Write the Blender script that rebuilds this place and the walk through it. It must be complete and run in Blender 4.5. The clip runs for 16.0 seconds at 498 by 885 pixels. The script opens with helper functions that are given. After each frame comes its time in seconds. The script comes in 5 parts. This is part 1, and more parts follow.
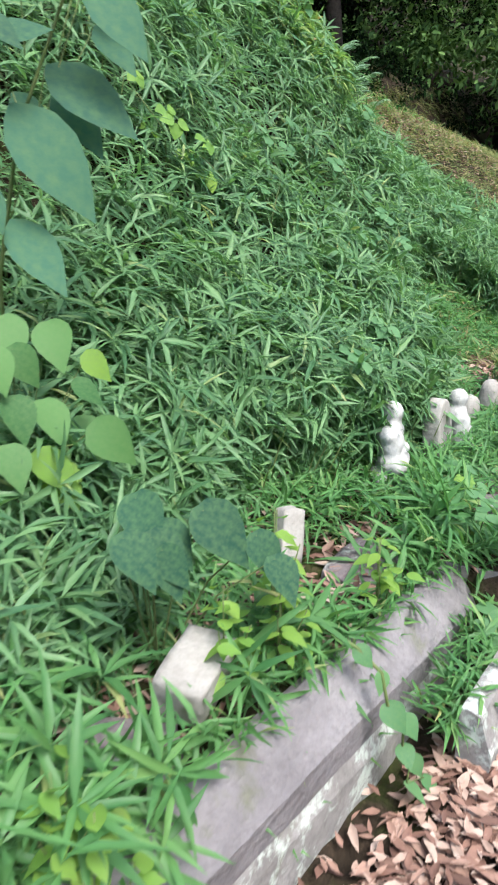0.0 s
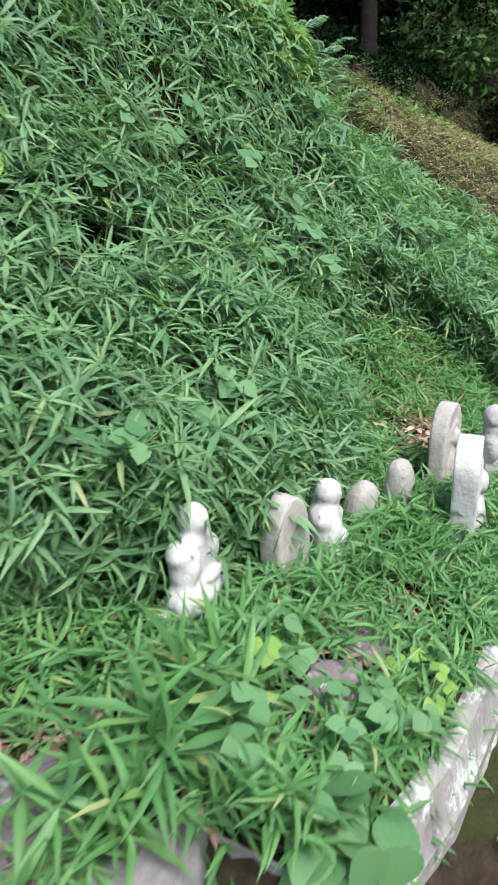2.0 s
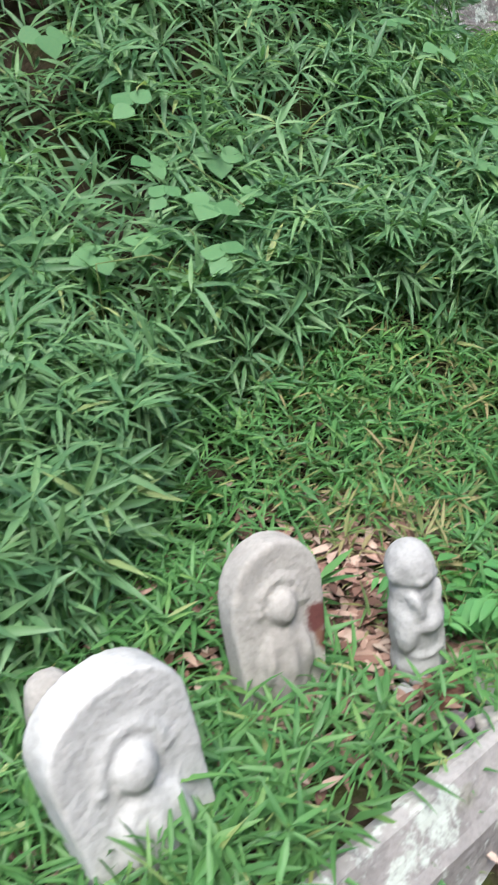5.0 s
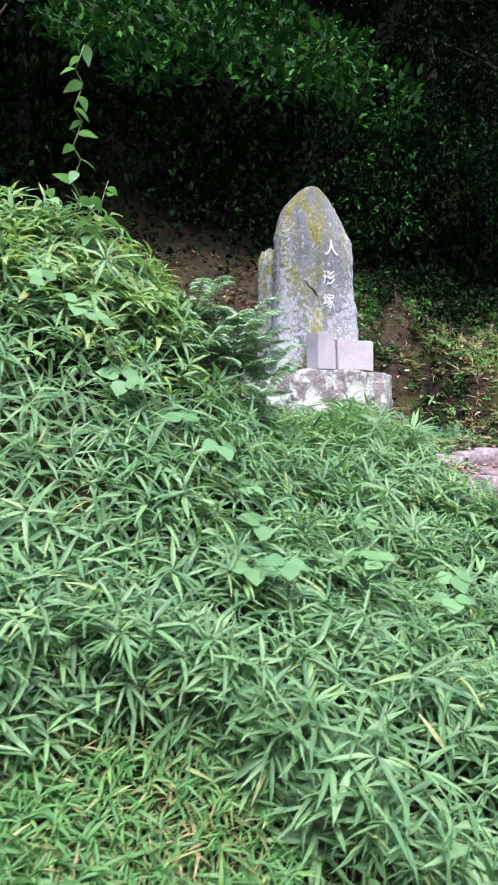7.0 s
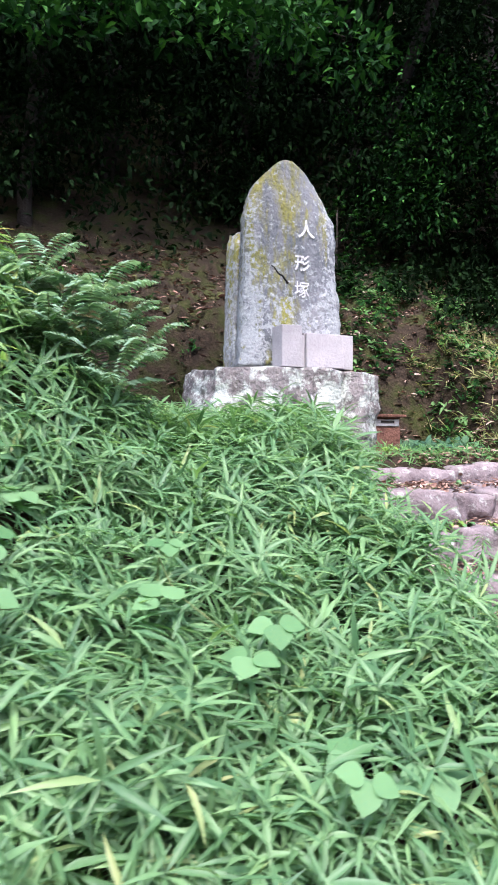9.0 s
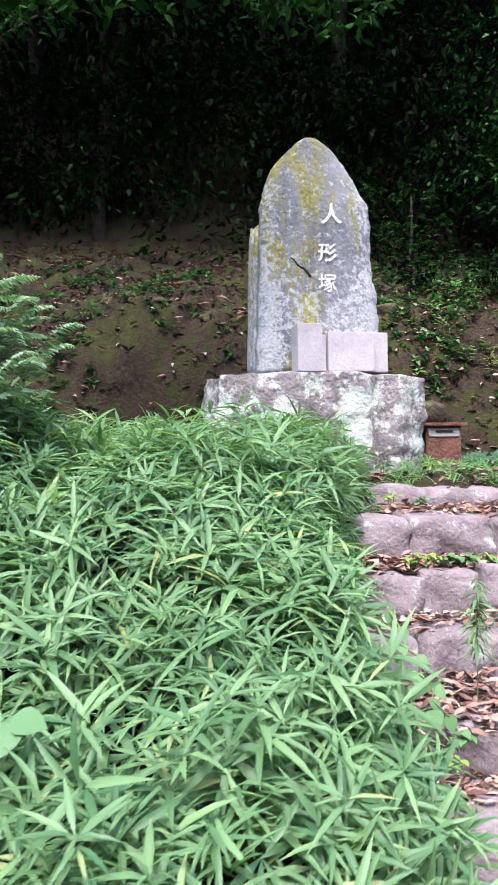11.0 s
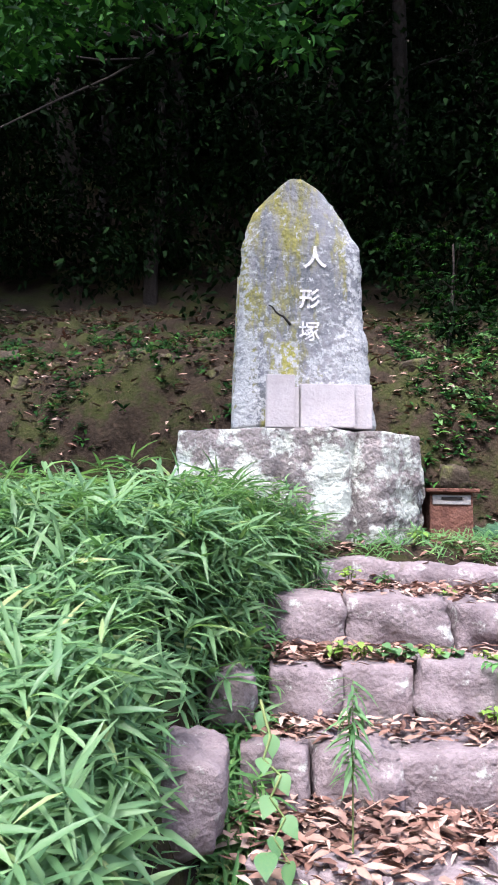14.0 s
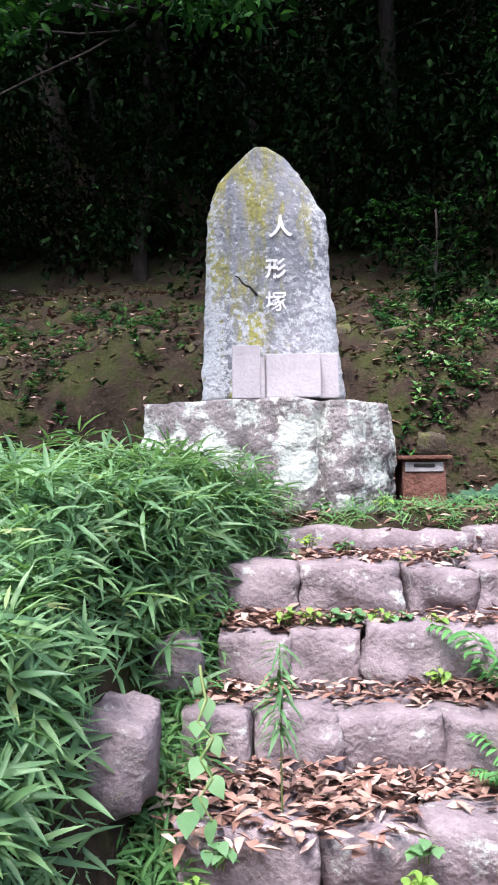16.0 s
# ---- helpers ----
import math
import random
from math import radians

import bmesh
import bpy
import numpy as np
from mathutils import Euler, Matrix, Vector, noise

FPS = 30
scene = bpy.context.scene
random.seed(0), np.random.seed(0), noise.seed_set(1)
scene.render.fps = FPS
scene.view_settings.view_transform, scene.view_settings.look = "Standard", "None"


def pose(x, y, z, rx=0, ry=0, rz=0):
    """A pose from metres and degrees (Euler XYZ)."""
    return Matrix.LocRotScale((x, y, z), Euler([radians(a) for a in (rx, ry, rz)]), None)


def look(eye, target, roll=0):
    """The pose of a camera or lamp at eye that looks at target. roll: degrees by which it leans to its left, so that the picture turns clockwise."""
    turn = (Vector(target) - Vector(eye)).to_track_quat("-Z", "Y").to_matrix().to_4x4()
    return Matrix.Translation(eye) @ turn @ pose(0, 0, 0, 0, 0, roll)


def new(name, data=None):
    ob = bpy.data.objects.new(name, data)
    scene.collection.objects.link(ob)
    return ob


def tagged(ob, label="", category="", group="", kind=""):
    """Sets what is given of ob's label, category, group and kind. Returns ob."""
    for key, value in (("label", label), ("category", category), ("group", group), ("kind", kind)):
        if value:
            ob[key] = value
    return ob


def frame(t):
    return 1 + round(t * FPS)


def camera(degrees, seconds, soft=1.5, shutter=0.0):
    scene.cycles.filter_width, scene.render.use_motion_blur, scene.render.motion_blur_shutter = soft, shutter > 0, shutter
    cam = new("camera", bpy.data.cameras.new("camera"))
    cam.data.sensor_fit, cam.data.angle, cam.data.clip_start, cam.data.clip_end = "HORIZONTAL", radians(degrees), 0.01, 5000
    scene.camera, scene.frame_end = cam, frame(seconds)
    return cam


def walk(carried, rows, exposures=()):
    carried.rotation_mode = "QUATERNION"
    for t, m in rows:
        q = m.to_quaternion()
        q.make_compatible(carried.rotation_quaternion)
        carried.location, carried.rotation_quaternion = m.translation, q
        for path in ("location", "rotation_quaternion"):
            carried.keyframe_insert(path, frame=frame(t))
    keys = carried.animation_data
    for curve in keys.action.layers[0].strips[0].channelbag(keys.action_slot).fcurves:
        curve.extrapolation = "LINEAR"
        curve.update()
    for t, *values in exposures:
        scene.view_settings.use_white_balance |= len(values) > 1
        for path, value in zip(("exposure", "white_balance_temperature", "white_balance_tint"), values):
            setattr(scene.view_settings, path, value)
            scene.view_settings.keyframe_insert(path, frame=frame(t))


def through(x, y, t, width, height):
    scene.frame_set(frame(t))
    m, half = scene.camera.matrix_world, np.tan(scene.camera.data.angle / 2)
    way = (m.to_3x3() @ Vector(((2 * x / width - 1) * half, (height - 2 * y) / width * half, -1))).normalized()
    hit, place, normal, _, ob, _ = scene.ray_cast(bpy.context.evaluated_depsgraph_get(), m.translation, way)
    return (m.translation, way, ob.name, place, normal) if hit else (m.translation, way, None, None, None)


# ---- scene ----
cam = camera(37.0, 16.0, soft=1.9, shutter=0.4)

EXPOSURES = [(0, 1.58, 6250, 5), (5.3, 1.42, 6250, 6), (6.0, 1.42, 6200, 5), (7.0, 2.08, 6080, 19), (16, 2.13, 6080, 19)]
PATH = [
    (0, (-7.67, -4.809, 1.568), (-6.126, -3.777, 0.826), 0.0),
    (0.5, (-7.37, -4.809, 1.53), (-5.839, -3.745, 0.807), -0.5),
    (1, (-6.997, -4.758, 1.475), (-5.472, -3.68, 0.759), 0.8),
    (1.5, (-6.643, -4.855, 1.49), (-5.128, -3.762, 0.775), 2.4),
    (2, (-6.317, -4.911, 1.466), (-4.846, -3.761, 0.75), 2.1),
    (2.5, (-5.885, -4.898, 1.416), (-4.519, -3.635, 0.682), 1.3),
    (3, (-5.541, -4.942, 1.319), (-4.321, -3.534, 0.592), -0.3),
    (3.2, (-5.339, -4.984, 1.284), (-4.195, -3.52, 0.542), -1.2),
    (5.3, (-3.96, -4.999, 1.304), (-3.325, -3.234, 0.611), -8.2),
    (5.5, (-3.893, -4.974, 1.316), (-3.229, -3.197, 0.686), -7.7),
    (5.7, (-3.848, -4.921, 1.366), (-3.122, -3.148, 0.79), -5.2),
    (6, (-3.744, -4.893, 1.509), (-2.953, -3.107, 1.077), -4.5),
    (6.5, (-3.621, -4.947, 1.619), (-2.709, -3.178, 1.423), -1.9),
    (7, (-3.43, -5.047, 1.609), (-2.497, -3.279, 1.564), -0.9),
    (7.5, (-3.223, -5.029, 1.568), (-2.303, -3.253, 1.553), -0.6),
    (8, (-2.905, -4.874, 1.549), (-2.036, -3.073, 1.544), -1.0),
    (8.5, (-2.61, -4.788, 1.523), (-1.81, -2.955, 1.523), -0.1),
    (9, (-2.234, -4.799, 1.519), (-1.525, -2.929, 1.522), 0.2),
    (11.3, (-1.066, -4.411, 1.544), (-0.838, -2.425, 1.595), -0.4),
    (11.5, (-0.992, -4.385, 1.54), (-0.803, -2.395, 1.608), -0.1),
    (12, (-0.772, -4.357, 1.511), (-0.667, -2.363, 1.624), -0.9),
    (12.5, (-0.576, -4.346, 1.511), (-0.516, -2.353, 1.659), -0.4),
    (13, (-0.455, -4.239, 1.499), (-0.396, -2.246, 1.657), 0.4),
    (13.5, (-0.324, -4.113, 1.506), (-0.315, -2.123, 1.701), 1.1),
    (14, (-0.243, -4.09, 1.515), (-0.296, -2.103, 1.741), 0.7),
    (14.5, (-0.056, -4.106, 1.507), (-0.141, -2.123, 1.751), 0.2),
    (15, (0.037, -4.134, 1.499), (-0.034, -2.147, 1.719), -0.0),
    (15.5, (0.048, -4.112, 1.494), (-0.034, -2.122, 1.679), -0.1),
    (16, (0.023, -4.081, 1.487), (-0.077, -2.09, 1.651), -0.7),
]
walk(cam, [(t, look(eye, target, roll)) for t, eye, target, roll in PATH], EXPOSURES)

# ---- world and sun ----
world = bpy.data.worlds.new("world")
scene.world = world
world.use_nodes = True
wn = world.node_tree
sky = wn.nodes.new("ShaderNodeTexSky")
sky.sky_type = "NISHITA"
sky.sun_disc = False
sky.sun_elevation, sky.sun_rotation = radians(62), radians(195)
sky.air_density, sky.dust_density, sky.ozone_density = 1.0, 4.0, 0.6
wn.links.new(sky.outputs["Color"], wn.nodes["Background"].inputs["Color"])
wn.nodes["Background"].inputs["Strength"].default_value = 0.14
sun = new("sun", bpy.data.lights.new("sun", "SUN"))
sun.data.energy, sun.data.angle, sun.data.color = 1.5, radians(25), (1.0, 0.985, 0.965)
sun.matrix_world = look((-2.2, -4.6, 9.0), (0, 0, 0))


# ---- materials ----
def shader(name, rough=0.8, bump=0.0, bump_scale=60.0, spec=0.3):
    m = bpy.data.materials.new(name)
    m.use_nodes = True
    n = m.node_tree.nodes
    b = n["Principled BSDF"]
    b.inputs["Roughness"].default_value = rough
    b.inputs["Specular IOR Level"].default_value = spec
    if bump:
        t = n.new("ShaderNodeTexNoise")
        t.inputs["Scale"].default_value, t.inputs["Detail"].default_value = bump_scale, 6
        c = n.new("ShaderNodeTexCoord")
        m.node_tree.links.new(c.outputs["Object"], t.inputs["Vector"])
        k = n.new("ShaderNodeBump")
        k.inputs["Strength"].default_value, k.inputs["Distance"].default_value = bump, 0.02
        m.node_tree.links.new(t.outputs["Fac"], k.inputs["Height"])
        m.node_tree.links.new(k.outputs["Normal"], b.inputs["Normal"])
    return m


def ramp(m, fac, stops):
    r = m.node_tree.nodes.new("ShaderNodeValToRGB")
    e = r.color_ramp.elements
    while len(e) < len(stops):
        e.new(0.5)
    for k, (p, c) in zip(e, stops):
        k.position, k.color = p, (*c, 1)
    m.node_tree.links.new(fac, r.inputs["Fac"])
    return r.outputs["Color"]


def noise_tex(m, scale, detail=5, rough=0.6, stretch=(1, 1, 1), shift=(0, 0, 0), coord="Object"):
    n, l = m.node_tree.nodes, m.node_tree.links
    c, mp, t = n.new("ShaderNodeTexCoord"), n.new("ShaderNodeMapping"), n.new("ShaderNodeTexNoise")
    mp.inputs["Scale"].default_value, mp.inputs["Location"].default_value = stretch, shift
    l.new(c.outputs[coord], mp.inputs["Vector"])
    l.new(mp.outputs["Vector"], t.inputs["Vector"])
    t.inputs["Scale"].default_value, t.inputs["Detail"].default_value, t.inputs["Roughness"].default_value = scale, detail, rough
    return t.outputs["Fac"]


def mix(m, fac, a, b, mode="MIX"):
    x = m.node_tree.nodes.new("ShaderNodeMix")
    x.data_type, x.blend_type = "RGBA", mode
    for socket, v in ((x.inputs[0], fac), (x.inputs[6], a), (x.inputs[7], b)):
        if isinstance(v, bpy.types.NodeSocket):
            m.node_tree.links.new(v, socket)
        else:
            socket.default_value = v if isinstance(v, (int, float)) else (*v, 1)
    return x.outputs[2]


def paint(m, colour):
    m.node_tree.links.new(colour, m.node_tree.nodes["Principled BSDF"].inputs["Base Color"])
    return m


def step_mask(m, fac, low, high):
    """A grey mask that rises from 0 at low to 1 at high."""
    return ramp(m, fac, ((low, (0, 0, 0)), (high, (1, 1, 1))))


def leaf_material(name, stops, rough=0.42, through=0.35, island=True, spots=True):
    m = shader(name, rough, spec=0.28 if spots else 0.04)
    n, l = m.node_tree.nodes, m.node_tree.links
    if island:
        g = n.new("ShaderNodeNewGeometry").outputs["Random Per Island"]
    else:
        g = n.new("ShaderNodeObjectInfo").outputs["Random"]
    colour = ramp(m, g, stops)
    if spots:
        colour = mix(m, step_mask(m, noise_tex(m, 9, 4), 0.35, 0.7), colour, mix(m, 0.35, colour, (0.15, 0.25, 0.09)))
    paint(m, colour)
    t = n.new("ShaderNodeBsdfTranslucent")
    l.new(mix(m, 1.0, colour, (1.25, 1.35, 0.7), "MULTIPLY"), t.inputs["Color"])
    s = n.new("ShaderNodeMixShader")
    s.inputs[0].default_value = through
    l.new(n["Principled BSDF"].outputs[0], s.inputs[1])
    l.new(t.outputs[0], s.inputs[2])
    l.new(s.outputs[0], n["Material Output"].inputs["Surface"])
    return m


BAMBOO = leaf_material("bamboo_leaf", ((0.0, (0.052, 0.135, 0.062)), (0.45, (0.094, 0.20, 0.092)), (0.85, (0.15, 0.275, 0.13)), (0.975, (0.17, 0.30, 0.13)), (1.0, (0.29, 0.33, 0.14))))
GRASS = leaf_material("short_grass", ((0.0, (0.05, 0.15, 0.05)), (0.85, (0.105, 0.25, 0.08)), (0.97, (0.16, 0.29, 0.09)), (1.0, (0.34, 0.34, 0.15))))
# near-black on purpose: the deep shade of the wood is in this leaf colour
FOREST_SHADE = leaf_material("shaded_forest_leaf", ((0.0, (0.003, 0.008, 0.003)), (0.85, (0.006, 0.017, 0.005)), (1.0, (0.013, 0.034, 0.009))), 0.85, 0.08, spots=False)
KUDZU = leaf_material("kudzu_leaf", ((0.0, (0.07, 0.18, 0.075)), (1.0, (0.14, 0.28, 0.13))), 0.55, 0.35, False)
LIME = leaf_material("young_leaf", ((0.0, (0.14, 0.28, 0.05)), (1.0, (0.25, 0.39, 0.07))), 0.5, 0.4, False)
DARKLEAF = leaf_material("dark_broad_leaf", ((0.0, (0.013, 0.055, 0.036)), (1.0, (0.026, 0.088, 0.052))), 0.75, 0.25, False)
# lighter copy of the leaf colour, for trees standing in open light
WOODLAND = leaf_material("woodland_leaf", ((0.0, (0.03, 0.07, 0.024)), (0.6, (0.095, 0.18, 0.055)), (1.0, (0.16, 0.27, 0.09))), 0.7, 0.2, spots=False)
SHRUB = leaf_material("broad_shrub_leaf", ((0.0, (0.03, 0.095, 0.064)), (1.0, (0.055, 0.15, 0.096))), 0.72, 0.3, False)
HEARTGREEN = leaf_material("heart_leaf_green", ((0.0, (0.045, 0.13, 0.042)), (1.0, (0.11, 0.235, 0.075))), 0.6, 0.35, False)
YELLOWING = leaf_material("yellowing_leaf", ((0.0, (0.11, 0.22, 0.08)), (0.7, (0.18, 0.30, 0.11)), (0.95, (0.28, 0.34, 0.12)), (1.0, (0.36, 0.26, 0.13))), 0.55, 0.4)
FERN = leaf_material("feathery_leaf", ((0.0, (0.15, 0.26, 0.20)), (1.0, (0.27, 0.39, 0.31))))
FRESH = leaf_material("fresh_leaf", ((0.0, (0.06, 0.20, 0.065)), (1.0, (0.12, 0.32, 0.10))), 0.5, 0.35)
DRY = leaf_material("dry_grass", ((0.0, (0.07, 0.13, 0.04)), (0.5, (0.16, 0.17, 0.06)), (1.0, (0.32, 0.25, 0.14))), 0.6, 0.3)
LITTER = shader("dry_leaf", 0.7, spec=0.25)
LITTER_C = ramp(LITTER, LITTER.node_tree.nodes.new("ShaderNodeNewGeometry").outputs["Random Per Island"],
                ((0.0, (0.09, 0.048, 0.038)), (0.25, (0.21, 0.115, 0.088)), (0.65, (0.33, 0.21, 0.165)), (1.0, (0.48, 0.37, 0.31))))
paint(LITTER, mix(LITTER, step_mask(LITTER, noise_tex(LITTER, 25), 0.4, 0.7), LITTER_C, mix(LITTER, 0.4, LITTER_C, (0.08, 0.045, 0.03))))

SOIL = shader("soil", 0.95, 1.0, 40, 0.1)
soil_c = ramp(SOIL, noise_tex(SOIL, 3.0, 8), ((0.3, (0.011, 0.008, 0.006)), (0.48, (0.030, 0.022, 0.015)), (0.56, (0.026, 0.030, 0.010)), (0.8, (0.045, 0.052, 0.015))))
paint(SOIL, mix(SOIL, step_mask(SOIL, noise_tex(SOIL, 28, 4), 0.52, 0.8), soil_c, (0.058, 0.041, 0.029)))


def stone_material(name, dark, mid, light, lichen=0.5, white=(0.62, 0.64, 0.60), scale=6.0, moss=0.0, relief=0.8):
    m = shader(name, 0.88, relief, 45, 0.2)
    base = ramp(m, noise_tex(m, scale, 9, 0.65), ((0.25, dark), (0.5, mid), (0.78, light)))
    base = mix(m, step_mask(m, noise_tex(m, scale * 14, 3), 0.45, 0.8), base, mix(m, 0.5, base, dark))
    if lichen:
        base = mix(m, step_mask(m, noise_tex(m, scale * 2.3, 10, 0.72, shift=(3, 1, 7)), 0.72 - 0.25 * lichen, 0.80 - 0.25 * lichen), base, white)
    if moss:
        base = mix(m, step_mask(m, noise_tex(m, scale * 1.3, 6, shift=(9, 4, 2)), 0.66 - 0.2 * moss, 0.9 - 0.2 * moss), base, (0.10, 0.12, 0.03))
    return paint(m, base)


STEP_STONE = stone_material("step_stone", (0.085, 0.067, 0.071), (0.19, 0.158, 0.166), (0.29, 0.25, 0.255), 0.58, (0.36, 0.38, 0.35), 5.0, 0.3, 0.7)
ROCK = stone_material("plinth_rock", (0.04, 0.037, 0.034), (0.21, 0.19, 0.185), (0.35, 0.32, 0.31), 0.95, (0.48, 0.52, 0.47), 3.0, 0.0, 1.0)
CONCRETE = stone_material("old_concrete", (0.12, 0.11, 0.115), (0.21, 0.195, 0.205), (0.30, 0.285, 0.295), 0.25, (0.42, 0.43, 0.42), 4.0, 0.35, 0.5)
WALLFACE = stone_material("lichened_concrete", (0.14, 0.13, 0.125), (0.26, 0.245, 0.24), (0.38, 0.36, 0.35), 0.8, (0.46, 0.50, 0.46), 5.0, 0.3, 0.35)
WHITE_STONE = stone_material("white_stone", (0.28, 0.275, 0.265), (0.43, 0.425, 0.42), (0.52, 0.515, 0.51), 0.10, (0.55, 0.55, 0.54), scale=7.0, relief=0.3)
GREY_STONE = stone_material("grey_stone", (0.20, 0.185, 0.17), (0.335, 0.315, 0.295), (0.43, 0.41, 0.385), 0.15, (0.66, 0.64, 0.60), 7.0, relief=0.3)
PALE_STONE = stone_material("pale_granite", (0.22, 0.215, 0.21), (0.34, 0.335, 0.33), (0.44, 0.435, 0.43), 0.0, scale=9.0, relief=0.3)
GRANITE = stone_material("cut_granite", (0.32, 0.30, 0.306), (0.41, 0.388, 0.396), (0.48, 0.455, 0.463), 0.0, scale=6.0, relief=0.3)
# trunk colour darkened to stand in for the shade inside the wood
SHADED_BARK = stone_material("shaded_bark", (0.010, 0.008, 0.007), (0.022, 0.018, 0.015), (0.04, 0.034, 0.027), 0.0, scale=8.0)
RUST = stone_material("rusty_metal", (0.07, 0.035, 0.028), (0.15, 0.07, 0.05), (0.24, 0.13, 0.10), 0.0, scale=8.0)
MOSSY = stone_material("mossy_rock", (0.025, 0.02, 0.014), (0.06, 0.047, 0.033), (0.12, 0.10, 0.08), 0.3, (0.16, 0.16, 0.13), 6.0, 0.8)
STAINED = stone_material("stained_stone", (0.20, 0.185, 0.17), (0.335, 0.315, 0.295), (0.43, 0.41, 0.385), 0.15, (0.48, 0.46, 0.43), 7.0, relief=0.3)
STEM = shader("green_stem", 0.6)
paint(STEM, ramp(STEM, noise_tex(STEM, 20), ((0.3, (0.07, 0.12, 0.03)), (0.7, (0.16, 0.19, 0.07)))))

# the slate of the tall stone: grey-blue, with white lichen at its sides and foot, and yellow moss
SLATE = shader("weathered_slate", 0.85, 0.9, 30, 0.25)


def slate_colour(m):
    n, l = m.node_tree.nodes, m.node_tree.links
    base = ramp(m, noise_tex(m, 3.2, 10, 0.68, (1.6, 1.6, 0.5)), ((0.28, (0.10, 0.11, 0.125)), (0.5, (0.22, 0.23, 0.245)), (0.75, (0.36, 0.36, 0.36))))
    sep = n.new("ShaderNodeSeparateXYZ")
    l.new(n.new("ShaderNodeTexCoord").outputs["Object"], sep.inputs[0])

    def band(axis, a, b):
        r = n.new("ShaderNodeMapRange")
        r.interpolation_type = "SMOOTHSTEP"
        r.inputs["From Min"].default_value, r.inputs["From Max"].default_value = a, b
        l.new(sep.outputs[axis], r.inputs["Value"])
        return r.outputs[0]

    def calc(op, a, b):
        k = n.new("ShaderNodeMath")
        k.operation = op
        for s, v in zip(k.inputs, (a, b)):
            if isinstance(v, bpy.types.NodeSocket):
                l.new(v, s)
            else:
                s.default_value = v
        return k.outputs[0]

    yellow = calc("ADD", noise_tex(m, 5.0, 7, 0.7, (1.5, 1.5, 0.42), (2, 0, 1)), calc("MULTIPLY", band("X", 0.16, -0.1), 0.09))
    yellow = calc("ADD", yellow, calc("MULTIPLY", band("Z", 0.75, 1.3), 0.05))
    base = mix(m, step_mask(m, yellow, 0.56, 0.70), base, mix(m, step_mask(m, noise_tex(m, 40, 3), 0.35, 0.65), (0.19, 0.19, 0.06), (0.33, 0.31, 0.09)))
    streak = calc("MULTIPLY", calc("MULTIPLY", band("Z", 0.56, 0.46), band("Z", 0.18, 0.28)), calc("MULTIPLY", band("X", -0.25, -0.19), band("X", 0.02, -0.05)))
    streak = calc("MULTIPLY", streak, calc("ADD", 0.15, noise_tex(m, 9, 5, 0.6, (1.6, 1.6, 0.35), (4, 2, 6))))
    base = mix(m, step_mask(m, streak, 0.50, 0.68), base, mix(m, step_mask(m, noise_tex(m, 35, 3), 0.35, 0.65), (0.24, 0.24, 0.06), (0.38, 0.36, 0.10)))
    edge = calc("MAXIMUM", band("X", -0.22, -0.36), band("X", 0.1, 0.32))
    low = band("Z", 0.85, 0.25)
    lichen = calc("ADD", noise_tex(m, 26, 10, 0.75, shift=(5, 5, 5)), calc("MULTIPLY", calc("ADD", edge, low), 0.085))
    base = mix(m, step_mask(m, lichen, 0.565, 0.605), base, mix(m, step_mask(m, noise_tex(m, 60, 3), 0.3, 0.7), (0.32, 0.34, 0.345), (0.49, 0.51, 0.51)))
    return base


paint(SLATE, slate_colour(SLATE))


def add_stain(m, at, size, colour):
    """A reddish blot of uneven outline round one spot of the stone."""
    n, l = m.node_tree.nodes, m.node_tree.links
    b = n["Principled BSDF"].inputs["Base Color"]
    old = b.links[0].from_socket
    d, k = n.new("ShaderNodeVectorMath"), n.new("ShaderNodeMath")
    d.operation, k.operation = "DISTANCE", "MULTIPLY_ADD"
    d.inputs[1].default_value = at
    l.new(n.new("ShaderNodeTexCoord").outputs["Object"], d.inputs[0])
    l.new(noise_tex(m, 30, 4), k.inputs[0])
    k.inputs[1].default_value = 0.06
    l.new(d.outputs["Value"], k.inputs[2])
    l.new(mix(m, step_mask(m, k.outputs[0], size + 0.02, size + 0.035), colour, old), b)


add_stain(STAINED, (0.085, -0.035, 0.215), 0.035, (0.12, 0.045, 0.04))
add_stain(STAINED, (0.10, -0.03, 0.16), 0.03, (0.17, 0.085, 0.06))
add_stain(ROCK, (0.16, -0.36, 0.12), 0.10, (0.43, 0.47, 0.42))
add_stain(ROCK, (0.17, -0.36, -0.06), 0.11, (0.43, 0.48, 0.43))
add_stain(ROCK, (-0.62, -0.33, 0.10), 0.06, (0.46, 0.50, 0.47))
PAINT = shader("white_lettering", 0.7)
paint(PAINT, ramp(PAINT, noise_tex(PAINT, 50), ((0.35, (0.5, 0.5, 0.5)), (0.55, (0.82, 0.82, 0.82)))))
DARK = shader("dark_gap", 0.9)
DARK.node_tree.nodes["Principled BSDF"].inputs["Base Color"].default_value = (0.02, 0.018, 0.016, 1)


# ---- mesh helpers ----
def link_mesh(name, verts, faces, mat, parent=None, smooth=False):
    me = bpy.data.meshes.new(name)
    me.from_pydata(verts, [], faces)
    me.materials.append(mat)
    if smooth:
        me.polygons.foreach_set("use_smooth", np.ones(len(me.polygons), bool))
    me.update()
    ob = new(name, me)
    if parent:
        ob.parent = parent
    return ob


